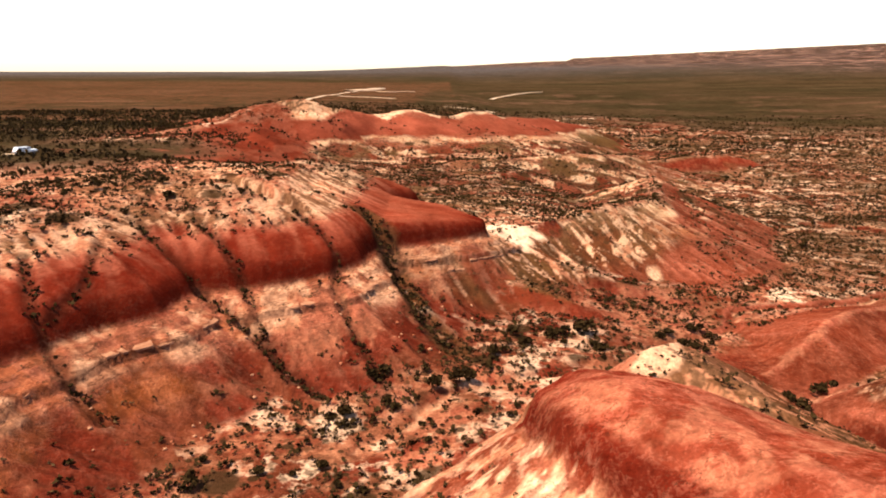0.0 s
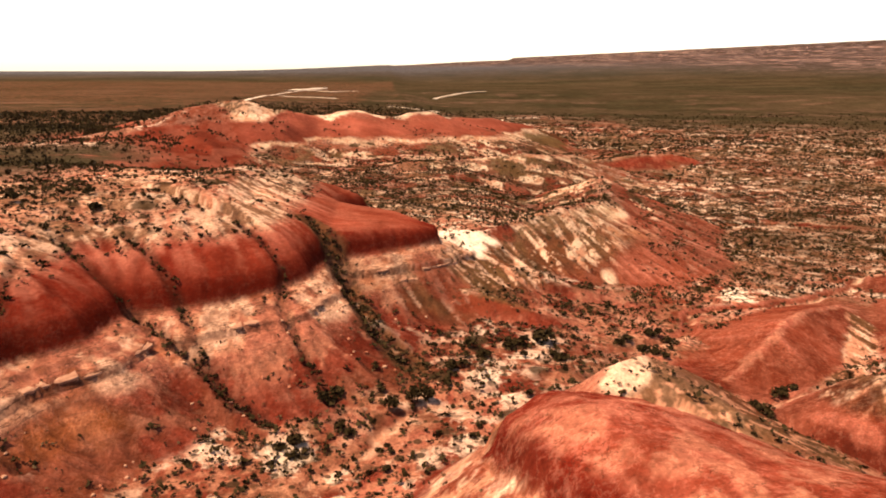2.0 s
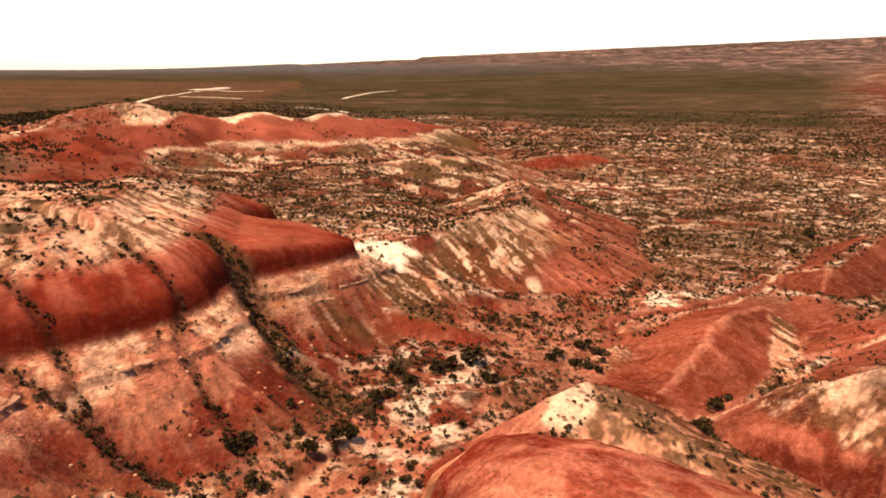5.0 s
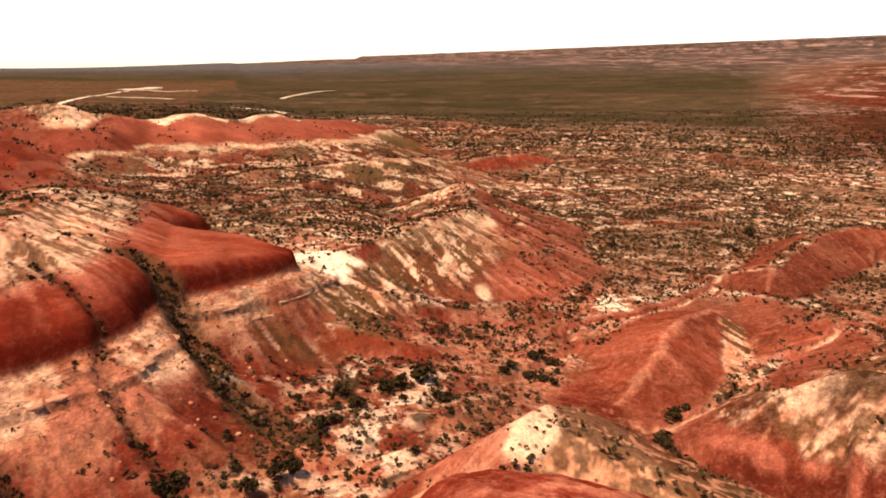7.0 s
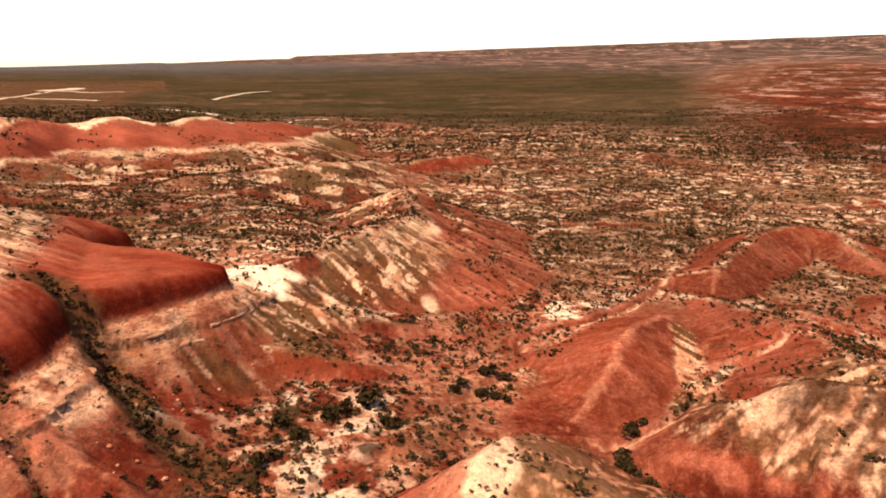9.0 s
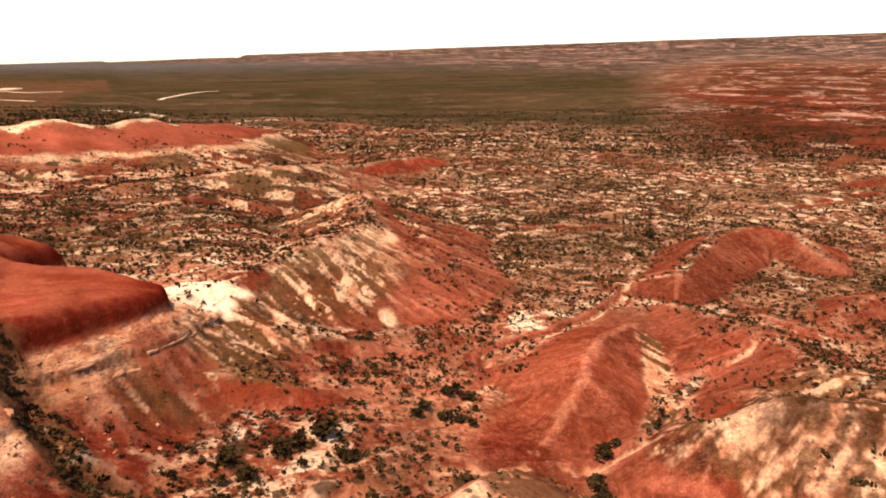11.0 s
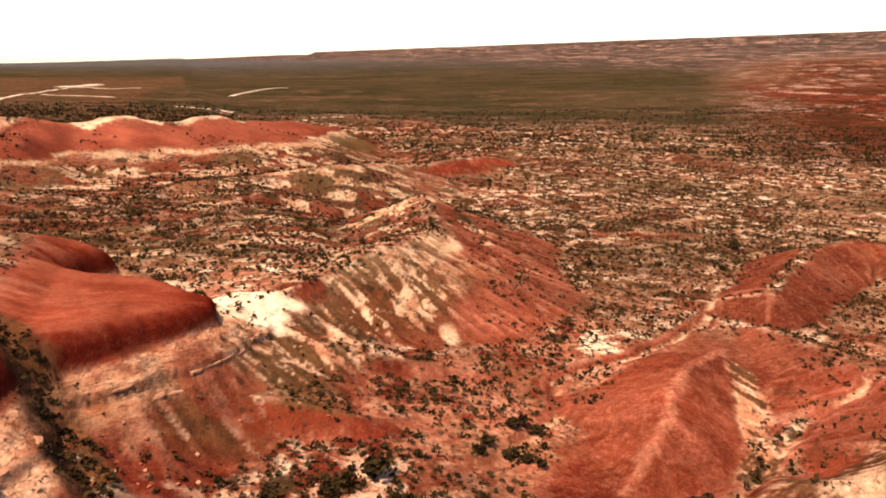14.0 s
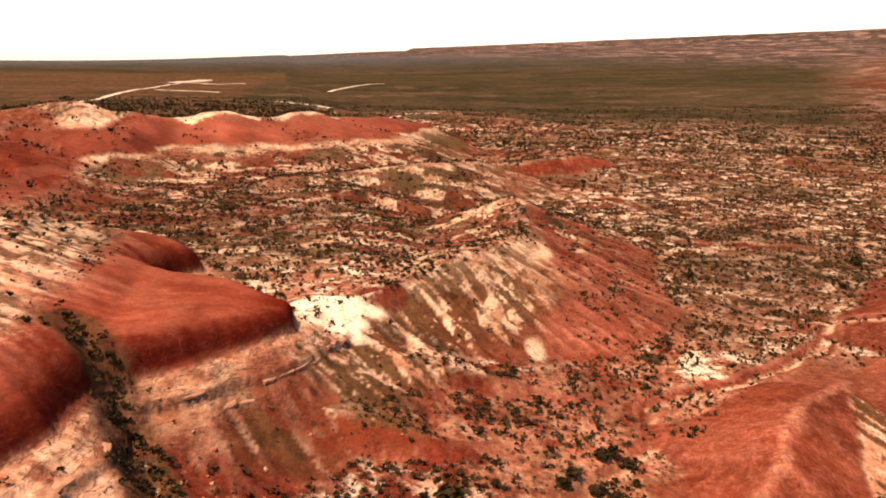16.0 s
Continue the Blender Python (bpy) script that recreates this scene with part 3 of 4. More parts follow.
# the pale beds above it
top = mix(mix(CREAM, PINK, 0.5 * step(patch + 0.4 * (fleck - 0.5), 0.44, 0.56)), (0.10, 0.058, 0.027), 0.8 * step(patch3 + 0.5 * (speck - 0.5), 0.46, 0.53))
soil = mix(soil, mix(PINK, top, step(over, 19.9, 21.2)), step(over + 2.4 * (streak - 0.5) + 2.0 * (patch - 0.5), 19.4, 20.6))
soil = mix(soil, WHITE, 0.85 * step(over, 20.0, 21.4) * step(0.40 * FINE + 0.35 * patch + 0.35 * fleck, 0.54, 0.60))
# striped flank
stripe = step(XX + 0.5 * YY + 8 * (patch3 - 0.5), 44, 58) * step(-XX + 0.25 * YY, -16, -4) * step(BED + 3 * (patch - 0.5), 4.5, 7.5) * step(-BED, -14, -12) * step(YY, 88, 96)
soil = mix(soil, mix(mix((0.10, 0.056, 0.022), DUSKY, 0.5 * step(patch3, 0.5, 0.6)), mix(CREAM, WHITE, step(speck, 0.38, 0.48)), step(0.36 * FINE + 0.40 * THIN + 0.24 * fleck + 0.3 * (patch - 0.5) + 0.02 * (HH - 9), 0.51, 0.58)), 0.9 * stripe)
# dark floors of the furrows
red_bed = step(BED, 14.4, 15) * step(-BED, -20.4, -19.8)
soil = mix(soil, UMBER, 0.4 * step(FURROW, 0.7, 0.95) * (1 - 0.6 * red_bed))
# level ground gathers sand and litter
loose = mix(mix(SAND, PINK, step(patch, 0.4, 0.6)), OLIVE, 0.55 * step(patch3 + 0.3 * (speck - 0.5), 0.50, 0.60))
loose = mix(loose, ORANGE, 0.6 * step(patch2 + 0.3 * (patch - 0.5), 0.52, 0.6))
loose = mix(loose, CREAM, 0.5 * step(fleck + 0.6 * (patch - 0.5), 0.52, 0.62))
butte = np.minimum(np.minimum(along(ORANGE_HILL, XX, YY)[0], along(RED_BUTTE, XX, YY)[0]), along(LOW_BUTTE, XX, YY)[0])
core = 1 - step(butte + 3 * (patch - 0.5), 5.5, 8.5)
soil = mix(soil, loose, flat * step(patch + 0.3 * (speck - 0.5), 0.30, 0.46) * 0.9 * (1 - red_bed) * (1 - core))
# gullied country below the far ridge
back_zone = step(YY - 0.3 * XX, 130, 142) * step(-YY, -345, -320) * step(-XX, -90, -60) * step(XX, -75, -55)
back = back_zone * step(-bed0 + 4 * (patch3 - 0.5), -13.4, -12.6)
broad = fbm(XX / 20, YY / 15, 4, 73)
hills = mix(mix((0.060, 0.022, 0.011), OLIVE, step(patch3 + 0.3 * (speck - 0.5), 0.46, 0.56)), mix(ORANGE, DUSKY, 0.6), step(broad, 0.50, 0.55))
hills = mix(hills, PINK, 0.35 * step(fbm(XX / 9, YY / 6, 4, 75), 0.56, 0.62))
hills = mix(hills, mix(CREAM, WHITE, step(speck, 0.45, 0.55)), 0.85 * step(fbm(XX / 8, YY / 4.5, 4, 74) + 0.4 * np.abs(broad - 0.5) + 0.2 * (fleck - 0.5), 0.635, 0.675))
soil = mix(soil, hills, 0.92 * back)
soil = mix(soil, mix((0.085, 0.045, 0.022), CREAM, step(fleck + 0.5 * (speck - 0.5), 0.5, 0.58)), 0.8 * step(YY - XX * 0.3, 195, 225) * step(-YY, -350, -330) * step(HH, 24.2, 25.6) * step(fbm(XX / 4, YY / 4, 4, 77), 0.50, 0.56) * step(-XX, 8, 24))
soil = mix(soil, mix(mix(DEEP, ORANGE, patch), PINK, 0.4 * step(fbm(XX / 5, YY / 9, 4, 79), 0.5, 0.6)), 0.85 * (1 - step(along(RED_LOBE, XX, YY)[0] + 14 * (patch3 - 0.5), 12, 17)))
soil = mix(soil, mix(mix(DEEP, ORANGE, 0.5 * patch), PINK, 0.3 * step(speck, 0.5, 0.6)), 0.85 * (1 - step(along(SMALL_RED, XX, YY)[0] + 5 * (patch - 0.5), 4.5, 7)))
soil = mix(soil, mix(ORANGE, PINK, 0.4 * step(patch, 0.45, 0.58)), 0.8 * (1 - step(along(RED_BLUFF, XX, YY)[0] + 3 * (patch - 0.5), 2.6, 4.2)) * step(SLOPE, 0.3, 0.5))
for cap in CAPS:
    soil = mix(soil, mix(WHITE, PINK, 0.4 * step(patch, 0.5, 0.6)), 0.9 * (1 - step(along(cap, XX, YY)[0] + 6 * (patch - 0.5) + 3 * (speck - 0.5), 3.4, 4.6)))
# a bare white saddle beside the red tongue, and the small red knob past it
saddle = 1 - step(np.hypot((XX - 12.3) / 1.5, (YY - 118.0) / 1.5) + 5 * (patch - 0.5) + 3 * (speck - 0.5), 2.4, 3.8)
soil = mix(soil, (0.78, 0.62, 0.43), 0.95 * saddle)
soil = mix(soil, DEEP, 0.9 * (1 - step(np.hypot((XX - 18.5) * 0.8, YY - 123.3), 2.2, 3.4)))
scree = 1 - step(np.hypot(XX - 38.5, (YY - 119) * 0.7), 0.9, 1.8)
soil = mix(soil, WHITE, 0.9 * scree)
# olive flank of the pale knob
flank = step(XX - 0.7 * (YY - 60) + 2.5 * (patch - 0.5), 20.2, 21.6) * step(-XX, -46, -40) * step(YY, 50, 54) * step(-YY, -78, -72) * step(HH, 3, 5)
soil = mix(soil, mix(mix(OLIVE, DUSKY, 0.4 * step(patch2, 0.4, 0.6)), CREAM, 0.9 * step(0.4 * FINE + 0.3 * THIN + 0.3 * patch + 0.5 * (fleck - 0.5), 0.56, 0.63)), 0.92 * flank)
foot = step(XX, 13, 15) * step(-XX, -31, -28) * step(YY, 54.5, 56.5) * step(-YY, -71, -67)
soil = mix(soil, mix(ORANGE, PINK, step(patch, 0.42, 0.58)), 0.75 * foot * (1 - flank))
knob = 1 - step(np.hypot((XX - 20) * 0.9 - 0.3 * (YY - 60), (YY - 60) * 0.7) + 2.4 * (patch - 0.5) + 1.5 * (speck - 0.5), 1.4, 2.4)
soil = mix(soil, WHITE, 0.9 * knob)
# sandy valley floor; dark red hollow beside the pale hill, its shade painted in
valley = step(XX, 4, 10) * step(-XX, -48, -40) * step(YY, 66, 72) * step(-YY, -116, -108) * step(-HH, -6.5, -5)
soil = mix(soil, loose, 0.7 * valley * (1 - core) * step(patch + 0.4 * (speck - 0.5), 0.32, 0.44))
hollow = 1 - step(np.hypot((XX - 47) * 0.9 + 0.4 * (YY - 61), (YY - 61) * 0.55) + 4 * (patch - 0.5) + 2 * (speck - 0.5), 3.2, 5.2)
# streaked pale hill in the east
grey = (1 - 0.9 * hollow) * step(XX, 42, 50) * step(-YY, -80, -72) * step(HH + 3 * (patch - 0.5) + 2 * (patch3 - 0.5), 3.8, 5.4)
soil = mix(soil, mix(mix(OLIVE, DUSKY, 0.6 * step(patch3, 0.42, 0.56)), CREAM, 0.6 * step(0.25 * FINE + 0.3 * THIN + 0.2 * patch + 0.25 * fleck, 0.52, 0.57)), 0.88 * grey)
soil = mix(soil, WHITE, 0.65 * grey * step(0.5 * patch + 0.5 * THIN + 0.8 * (fleck - 0.5) + 0.4 * (speck - 0.5), 0.64, 0.70))
soil = mix(soil, WHITE, 0.8 * (1 - step(np.hypot(XX - 55, (YY - 68.5) * 0.9) + 4 * (patch - 0.5) + 3 * (fleck - 0.5), 1.8, 3.4)))
soil = mix(soil, UMBER, 0.6 * grey * step(-streak - 0.4 * (speck - 0.5), -0.44, -0.32))
bare = np.maximum(step(SLOPE, 0.18, 0.36), core) * step(XX, 38, 44) * step(-HH, -7.5, -6.5) * step(-RR, -210, -170) * (1 - step(stripe, 0.2, 0.6)) * (1 - grey)
soil = mix(soil, mix(mix((0.130, 0.0295, 0.0142), (0.084, 0.0175, 0.0088), 0.8 * step(patch2 + 0.3 * (patch - 0.5), 0.42, 0.58)), PINK, 0.14 * step(FINE, 0.55, 0.75) + 0.3 * step(patch3 + 0.3 * (speck - 0.5), 0.48, 0.58)), 0.85 * bare)
# soil darkened to paint the hollow's shade
soil = mix(soil, mix((0.070, 0.0135, 0.0072), DUSKY, step(patch3, 0.45, 0.6)), 0.85 * hollow)
# the red mound: veined top, dark foot, pale talus under it
m_dist, m_side, _, _ = along(RED_MOUND, XX, YY)
m_west = np.where(m_side < 0, m_dist, -m_dist) + 0.9 * (fbm(XX / 3.5, YY / 3.5, 3, 17) - 0.5)
m_rim = along(MOUND_RIM, XX, YY)[1] + 1.2 * (patch - 0.5)
under = mound_zone * step(m_west + 0.8 * (speck - 0.5), 5.4, 6.3) * step(-YY, -60, -54) * step(HH, 5, 7)
soil = mix(soil, mix(mix(0.75 * np.array(PINK), ORANGE, step(speck, 0.42, 0.56)), mix(CREAM, WHITE, step(speck, 0.5, 0.6)), step(0.6 * patch + 0.4 * vein + 0.6 * (fleck - 0.5), 0.62, 0.70)), 0.85 * under)
cap_red = mix(mix(ORANGE, DEEP, step(patch3, 0.42, 0.6)), mix(SAND, PINK, step(patch, 0.4, 0.6)), 0.75 * step(vein + 0.8 * (speck - 0.5) + 0.5 * (patch2 - 0.5), 0.78, 1.0))
cap_red = mix(0.92 * cap_red, PINK, 0.3 * step(patch2 + 0.4 * (speck - 0.5), 0.42, 0.62))
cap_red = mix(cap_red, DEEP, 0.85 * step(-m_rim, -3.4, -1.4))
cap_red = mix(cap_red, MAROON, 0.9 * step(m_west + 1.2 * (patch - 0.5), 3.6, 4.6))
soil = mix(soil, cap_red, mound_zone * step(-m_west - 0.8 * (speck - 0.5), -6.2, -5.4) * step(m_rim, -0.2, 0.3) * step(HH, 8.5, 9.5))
flute = 1 - step(along([(55, 78, 0), (60, 81.5, 0), (64.5, 89, 0), (72, 98.5, 0)], XX, YY)[0] + 2.4 * (patch - 0.5) + 1.5 * (speck - 0.5), 1.2, 2.6)
soil = mix(soil, mix(OLIVE, mix(CREAM, WHITE, step(speck, 0.45, 0.55)), step(0.5 * FINE + 0.5 * THIN + 0.3 * (fleck - 0.5), 0.47, 0.56)), 0.85 * flute)
# paler crest lines on the bare hills and buttes
CURVE = np.zeros(XX.shape)
CURVE[1:-1, 1:-1] = soft_h[1:-1, 1:-1] * 4 - soft_h[:-2, 1:-1] - soft_h[2:, 1:-1] - soft_h[1:-1, :-2] - soft_h[1:-1, 2:]
soil = mix(soil, PINK, 0.7 * bare * step(CURVE, 0.015, 0.05))
soil = mix(soil, (0.30, 0.135, 0.075), 0.55 * (1 - step(butte + 2.2 * (fleck - 0.5) + 1.6 * (patch - 0.5), 0.2, 0.7)))
# dry channels
channel = np.zeros(XX.shape)
for line in GULLIES[6:8]:
    channel = np.maximum(channel, 1 - step(along(line, XX + 3 * (patch - 0.5), YY + 3 * (speck - 0.5))[0], 0.15, 0.95))
soil = mix(soil, mix(CREAM, WHITE, 0.5 * step(speck, 0.45, 0.6)), 0.8 * channel * step(patch + 0.4 * (speck - 0.5), 0.42, 0.54))
for line in GULLIES[:5]:
    soil = mix(soil, UMBER, 0.6 * (1 - step(along(line, XX, YY)[0], 0.3, 1.0)))
draw = 1 - step(along(GULLIES[5], XX, YY)[0] + 1.5 * (patch - 0.5), 1.2, 2.8)
soil = mix(soil, mix(OLIVE, UMBER, step(speck, 0.45, 0.6)), 0.8 * draw)
# open country
plain = step(RR, 115, 200) * flat * step(-HH, -13, -9) * (1 - 0.9 * back_zone)
blotch = fbm(XX / 13, YY / 9, 5, 63)
open_soil = mix(mix(DUSKY, ORANGE, 0.6 * step(patch, 0.44, 0.62)), mix(OLIVE, SCRUBLAND, 0.5 * step(speck, 0.4, 0.6)), step(patch2, 0.40, 0.54))
open_soil = mix(open_soil, SAND, 0.75 * step(blotch + 0.3 * (speck - 0.5), 0.50, 0.58))
open_soil = mix(open_soil, mix(CREAM, WHITE, step(speck, 0.48, 0.6)), (0.85 - 0.5 * step(-XX + 0.15 * YY, -40, -20)) * step(fbm(XX / 5, YY / 4, 4, 86) + 0.3 * (blotch - 0.5), 0.56, 0.62) * step(-RR, -330, -210))
open_soil = mix(open_soil, mix(OLIVE, UMBER, 0.4), 0.4 * step(XX - 0.3 * YY, 15, 45))
soil = mix(soil, open_soil, 0.9 * plain)
badland = step(np.arctan2(XX, YY), 0.68, 0.84) * step(-RR, -2300, -1400)
west_plain = step(-XX, 45, 72) * step(YY, 102, 128) * step(-YY, -205, -180) * step(-SLOPE, -0.34, -0.18)
beyond = step(YY + 0.2 * XX, 300, 345) * step(-XX, -90, -40) * step(-SLOPE, -0.3, -0.15)
outer = step(-XX, 85, 115) * step(YY, 140, 170) * step(-SLOPE, -0.3, -0.15)
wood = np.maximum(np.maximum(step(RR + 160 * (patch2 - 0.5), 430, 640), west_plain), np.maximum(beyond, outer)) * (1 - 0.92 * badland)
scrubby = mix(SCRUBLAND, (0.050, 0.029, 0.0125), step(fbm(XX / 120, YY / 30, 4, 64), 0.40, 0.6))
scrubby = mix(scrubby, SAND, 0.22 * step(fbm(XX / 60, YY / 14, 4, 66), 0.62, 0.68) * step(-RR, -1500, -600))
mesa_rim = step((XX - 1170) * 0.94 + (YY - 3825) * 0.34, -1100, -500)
# distance haze painted in: the plain pales to grey from 1500 m out
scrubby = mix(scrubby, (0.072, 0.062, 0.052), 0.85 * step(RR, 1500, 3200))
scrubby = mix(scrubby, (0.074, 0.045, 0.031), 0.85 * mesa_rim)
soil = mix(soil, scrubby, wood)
band = np.sin(HH * 1.3 + 3 * patch2)
soil = mix(soil, mix(mix((0.060, 0.017, 0.009), (0.105, 0.021, 0.010), step(patch2, 0.42, 0.58)), PINK, 0.25 * step(band + 1.2 * (patch - 0.5), 0.75, 0.95)), 0.85 * badland * step(RR, 330, 480))
SCRUB = np.clip(flat * (1 - 0.95 * red_bed) + 0.5 * flank + 0.75 * stripe + 0.45 * step(over, 19.5, 20.5) * near + 0.8 * draw + 1.0 * back, 0, 1) * (1 - 0.9 * saddle) * (1 - 0.95 * core)
GRIT = 1 + 0.3 * grey - (0.6 - 0.15 * mound_zone) * red_bed * step(-RR, -600, -500) - 0.1 * bare * (1 - red_bed) - 0.3 * step(SLOPE, 0.2, 0.45) * (1 - red_bed)
PALE = np.clip(0.85 * flat * (1 - red_bed) * (1 - wood) + 0.4 * under, 0, 1) * (1 - flank)
PALE = PALE * (1 - 0.4 * step(XX, 50, 90) * step(-RR, -260, -200))
PALE = PALE * (0.2 + 0.8 * step(fbm(XX / 17, YY / 17, 3, 78), 0.44, 0.58))
PALE = np.clip(PALE + 0.25 * flat * (1 - red_bed) * step(XX, -12, 0) * step(-XX, -60, -45) * step(YY, 118, 128) * step(-YY, -200, -175), 0, 1)
PALE = PALE * (1 - 0.3 * step(-YY, -112, -100)) * step(along(ORANGE_HILL, XX, YY)[0], 8, 12)
PALE = PALE * (1 - 0.75 * back_zone)
PALE = PALE * (1 - 0.2 * step(RR, 200, 330)) * (1 - badland * step(RR, 330, 480))
REMOTE = np.maximum(mesa_rim * wood, 0.9 * badland * step(RR, 330, 460))



def quad_mesh(name, verts, quads, material, smooth=False):
    """A mesh of four-sided faces, from arrays."""
    data = bpy.data.meshes.new(name)
    data.vertices.add(len(verts))
    data.vertices.foreach_set("co", verts.astype(np.float32).ravel())
    data.loops.add(quads.size)
    data.loops.foreach_set("vertex_index", quads.astype(np.int32).ravel())
    data.polygons.add(len(quads))
    data.polygons.foreach_set("loop_start", np.arange(0, quads.size, 4))
    data.polygons.foreach_set("use_smooth", np.full(len(quads), smooth))
    data.update(calc_edges=True)
    data.materials.append(material)
    return data


ny, nx = XX.shape
ids = np.arange(ny * nx).reshape(ny, nx)
ground_mesh = quad_mesh("ground", np.stack([XX, YY, HH], -1).reshape(-1, 3), np.stack([ids[:-1, :-1], ids[:-1, 1:], ids[1:, 1:], ids[1:, :-1]], -1).reshape(-1, 4), GROUND_MAT, True)
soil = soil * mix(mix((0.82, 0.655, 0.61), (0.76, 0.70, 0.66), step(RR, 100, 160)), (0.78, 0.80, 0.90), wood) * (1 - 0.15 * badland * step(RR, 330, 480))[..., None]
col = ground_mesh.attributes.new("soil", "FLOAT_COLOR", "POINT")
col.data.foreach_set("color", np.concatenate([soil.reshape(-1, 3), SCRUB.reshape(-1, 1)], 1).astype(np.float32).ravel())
grit = ground_mesh.attributes.new("grit", "FLOAT", "POINT")
grit.data.foreach_set("value", GRIT.astype(np.float32).ravel())
pale = ground_mesh.attributes.new("pale", "FLOAT", "POINT")
pale.data.foreach_set("value", PALE.astype(np.float32).ravel())
remote = ground_mesh.attributes.new("remote", "FLOAT", "POINT")
remote.data.foreach_set("value", REMOTE.astype(np.float32).ravel())
MOTTLE = np.clip(0.75 + 0.25 * mound_zone - 0.45 * red_bed * (1 - mound_zone) - 0.5 * saddle - 0.45 * flank - 0.3 * stripe - 0.3 * step(-BED, -9.5, -8.5) * step(-XX, -40, -30) * (1 - flat), 0, 1) * step(-RR, -420, -200)
mottle = ground_mesh.attributes.new("mottle", "FLOAT", "POINT")
mottle.data.foreach_set("value", MOTTLE.astype(np.float32).ravel())
strata = ground_mesh.attributes.new("strata", "FLOAT", "POINT")
strata.data.foreach_set("value", (np.clip(bench + 0.5 * step(BED, 8, 10) * step(-BED, -14.5, -14.2) * step(SLOPE, 0.35, 0.6) * near, 0, 1) * (1 - mound_zone)).astype(np.float32).ravel())
ground = tagged(new("ground", ground_mesh), "eroded red and cream banded badland ground with dry washes", "ground", kind="structure")


def ground_at(x, y):
    """Height and steepness of the built ground."""
    x, y = np.asarray(x, float), np.asarray(y, float)
    i, j = np.clip(np.searchsorted(GX, x) - 1, 0, len(GX) - 2), np.clip(np.searchsorted(GY, y) - 1, 0, len(GY) - 2)
    u, v = (x - GX[i]) / (GX[i + 1] - GX[i]), (y - GY[j]) / (GY[j + 1] - GY[j])
    z = (HH[j, i] * (1 - u) + HH[j, i + 1] * u) * (1 - v) + (HH[j + 1, i] * (1 - u) + HH[j + 1, i + 1] * u) * v
    return z, SLOPE[j, i], BED[j, i] + 40 * ((x > -1) & (x < 40) & (y < 53) & (z > 12.5))


def part(name, bm, material, parent, label=""):
    """One bmesh as one mesh object under a thing or a part."""
    data = bpy.data.meshes.new(name)
    bm.to_mesh(data)
    bm.free()
    data.materials.append(material)
    ob = new(name, data)
    ob.parent = parent
    return tagged(ob, label)


def joined(name, verts, faces, material, smooth=False):
    data = bpy.data.meshes.new(name)
    data.from_pydata(verts, [], faces)
    data.materials.append(material)
    return data


# ---- shrubs ----
def blades(rng, count, radius, height, size):
    """Leaf sprays in an uneven dome: corners and faces."""
    verts, faces = [], []
    lobes = [(rng.uniform(-0.5, 0.5) * radius, rng.uniform(-0.5, 0.5) * radius, rng.uniform(0.35, 0.75) * height, rng.uniform(0.45, 0.8)) for _ in range(5)]
    for n in range(count):
        lx, ly, lz, ls = lobes[n % 5]
        a, b, far = rng.uniform(0, 2 * math.pi), rng.uniform(-0.5, 1.4), rng.uniform(0.35, 1.0) ** 0.5
        c = Vector((lx + radius * ls * far * math.cos(a) * math.cos(b), ly + radius * ls * far * math.sin(a) * math.cos(b), max(0.06 * height, lz + 0.5 * height * ls * far * math.sin(b))))
        d = Vector((rng.gauss(0, 1), rng.gauss(0, 1), rng.gauss(0.5, 0.8))).normalized()
        e = d.cross(Vector((rng.gauss(0, 1), rng.gauss(0, 1), rng.gauss(0, 1)))).normalized()
        s = size * rng.uniform(0.6, 1.4)
        k = len(verts)
        verts += [c - d * s * 0.5, c + e * s * 0.42, c + d * s * 0.7, c - e * s * 0.42]
        faces.append((k, k + 1, k + 2, k + 3))
    return verts, faces


def stems(rng, radius, height):
    bm = bmesh.new()
    for n in range(6):
        a = 2 * math.pi * n / 6 + rng.uniform(-0.4, 0.4)
        foot, tip = Vector((0.08 * math.cos(a), 0.08 * math.sin(a), -0.15)), Vector((radius * 0.6 * math.cos(a), radius * 0.6 * math.sin(a), height * 0.7))
        mid = (foot + tip) / 2 + Vector((0, 0, -0.1 * height))
        rings = []
        for p, w in ((foot, 0.035), (mid, 0.025), (tip, 0.008)):
            rings.append([bm.verts.new(p + Vector((w * math.cos(t), w * math.sin(t), 0))) for t in (0, 2.1, 4.2)])
        for r0, r1 in zip(rings, rings[1:]):
            for k in range(3):
                bm.faces.new((r0[k], r0[(k + 1) % 3], r1[(k + 1) % 3], r1[k]))
    return bm


def shrub(rng, radius, height, count):
    """A dark desert shrub: an empty at its foot, twigs and leaf sprays."""
    root = new("shrub")
    verts, faces = blades(rng, count, radius, height, 0.40 * radius)
    part("twigs", stems(rng, radius, height), TWIG_MAT, root, "bare brown twigs")
    leaf = new("foliage", joined("foliage", [tuple(v) for v in verts], faces, LEAF_MAT))
    leaf.parent = root
    return tagged(root, "dark olive desert shrub on dry ground", "shrub", "desert shrubs")


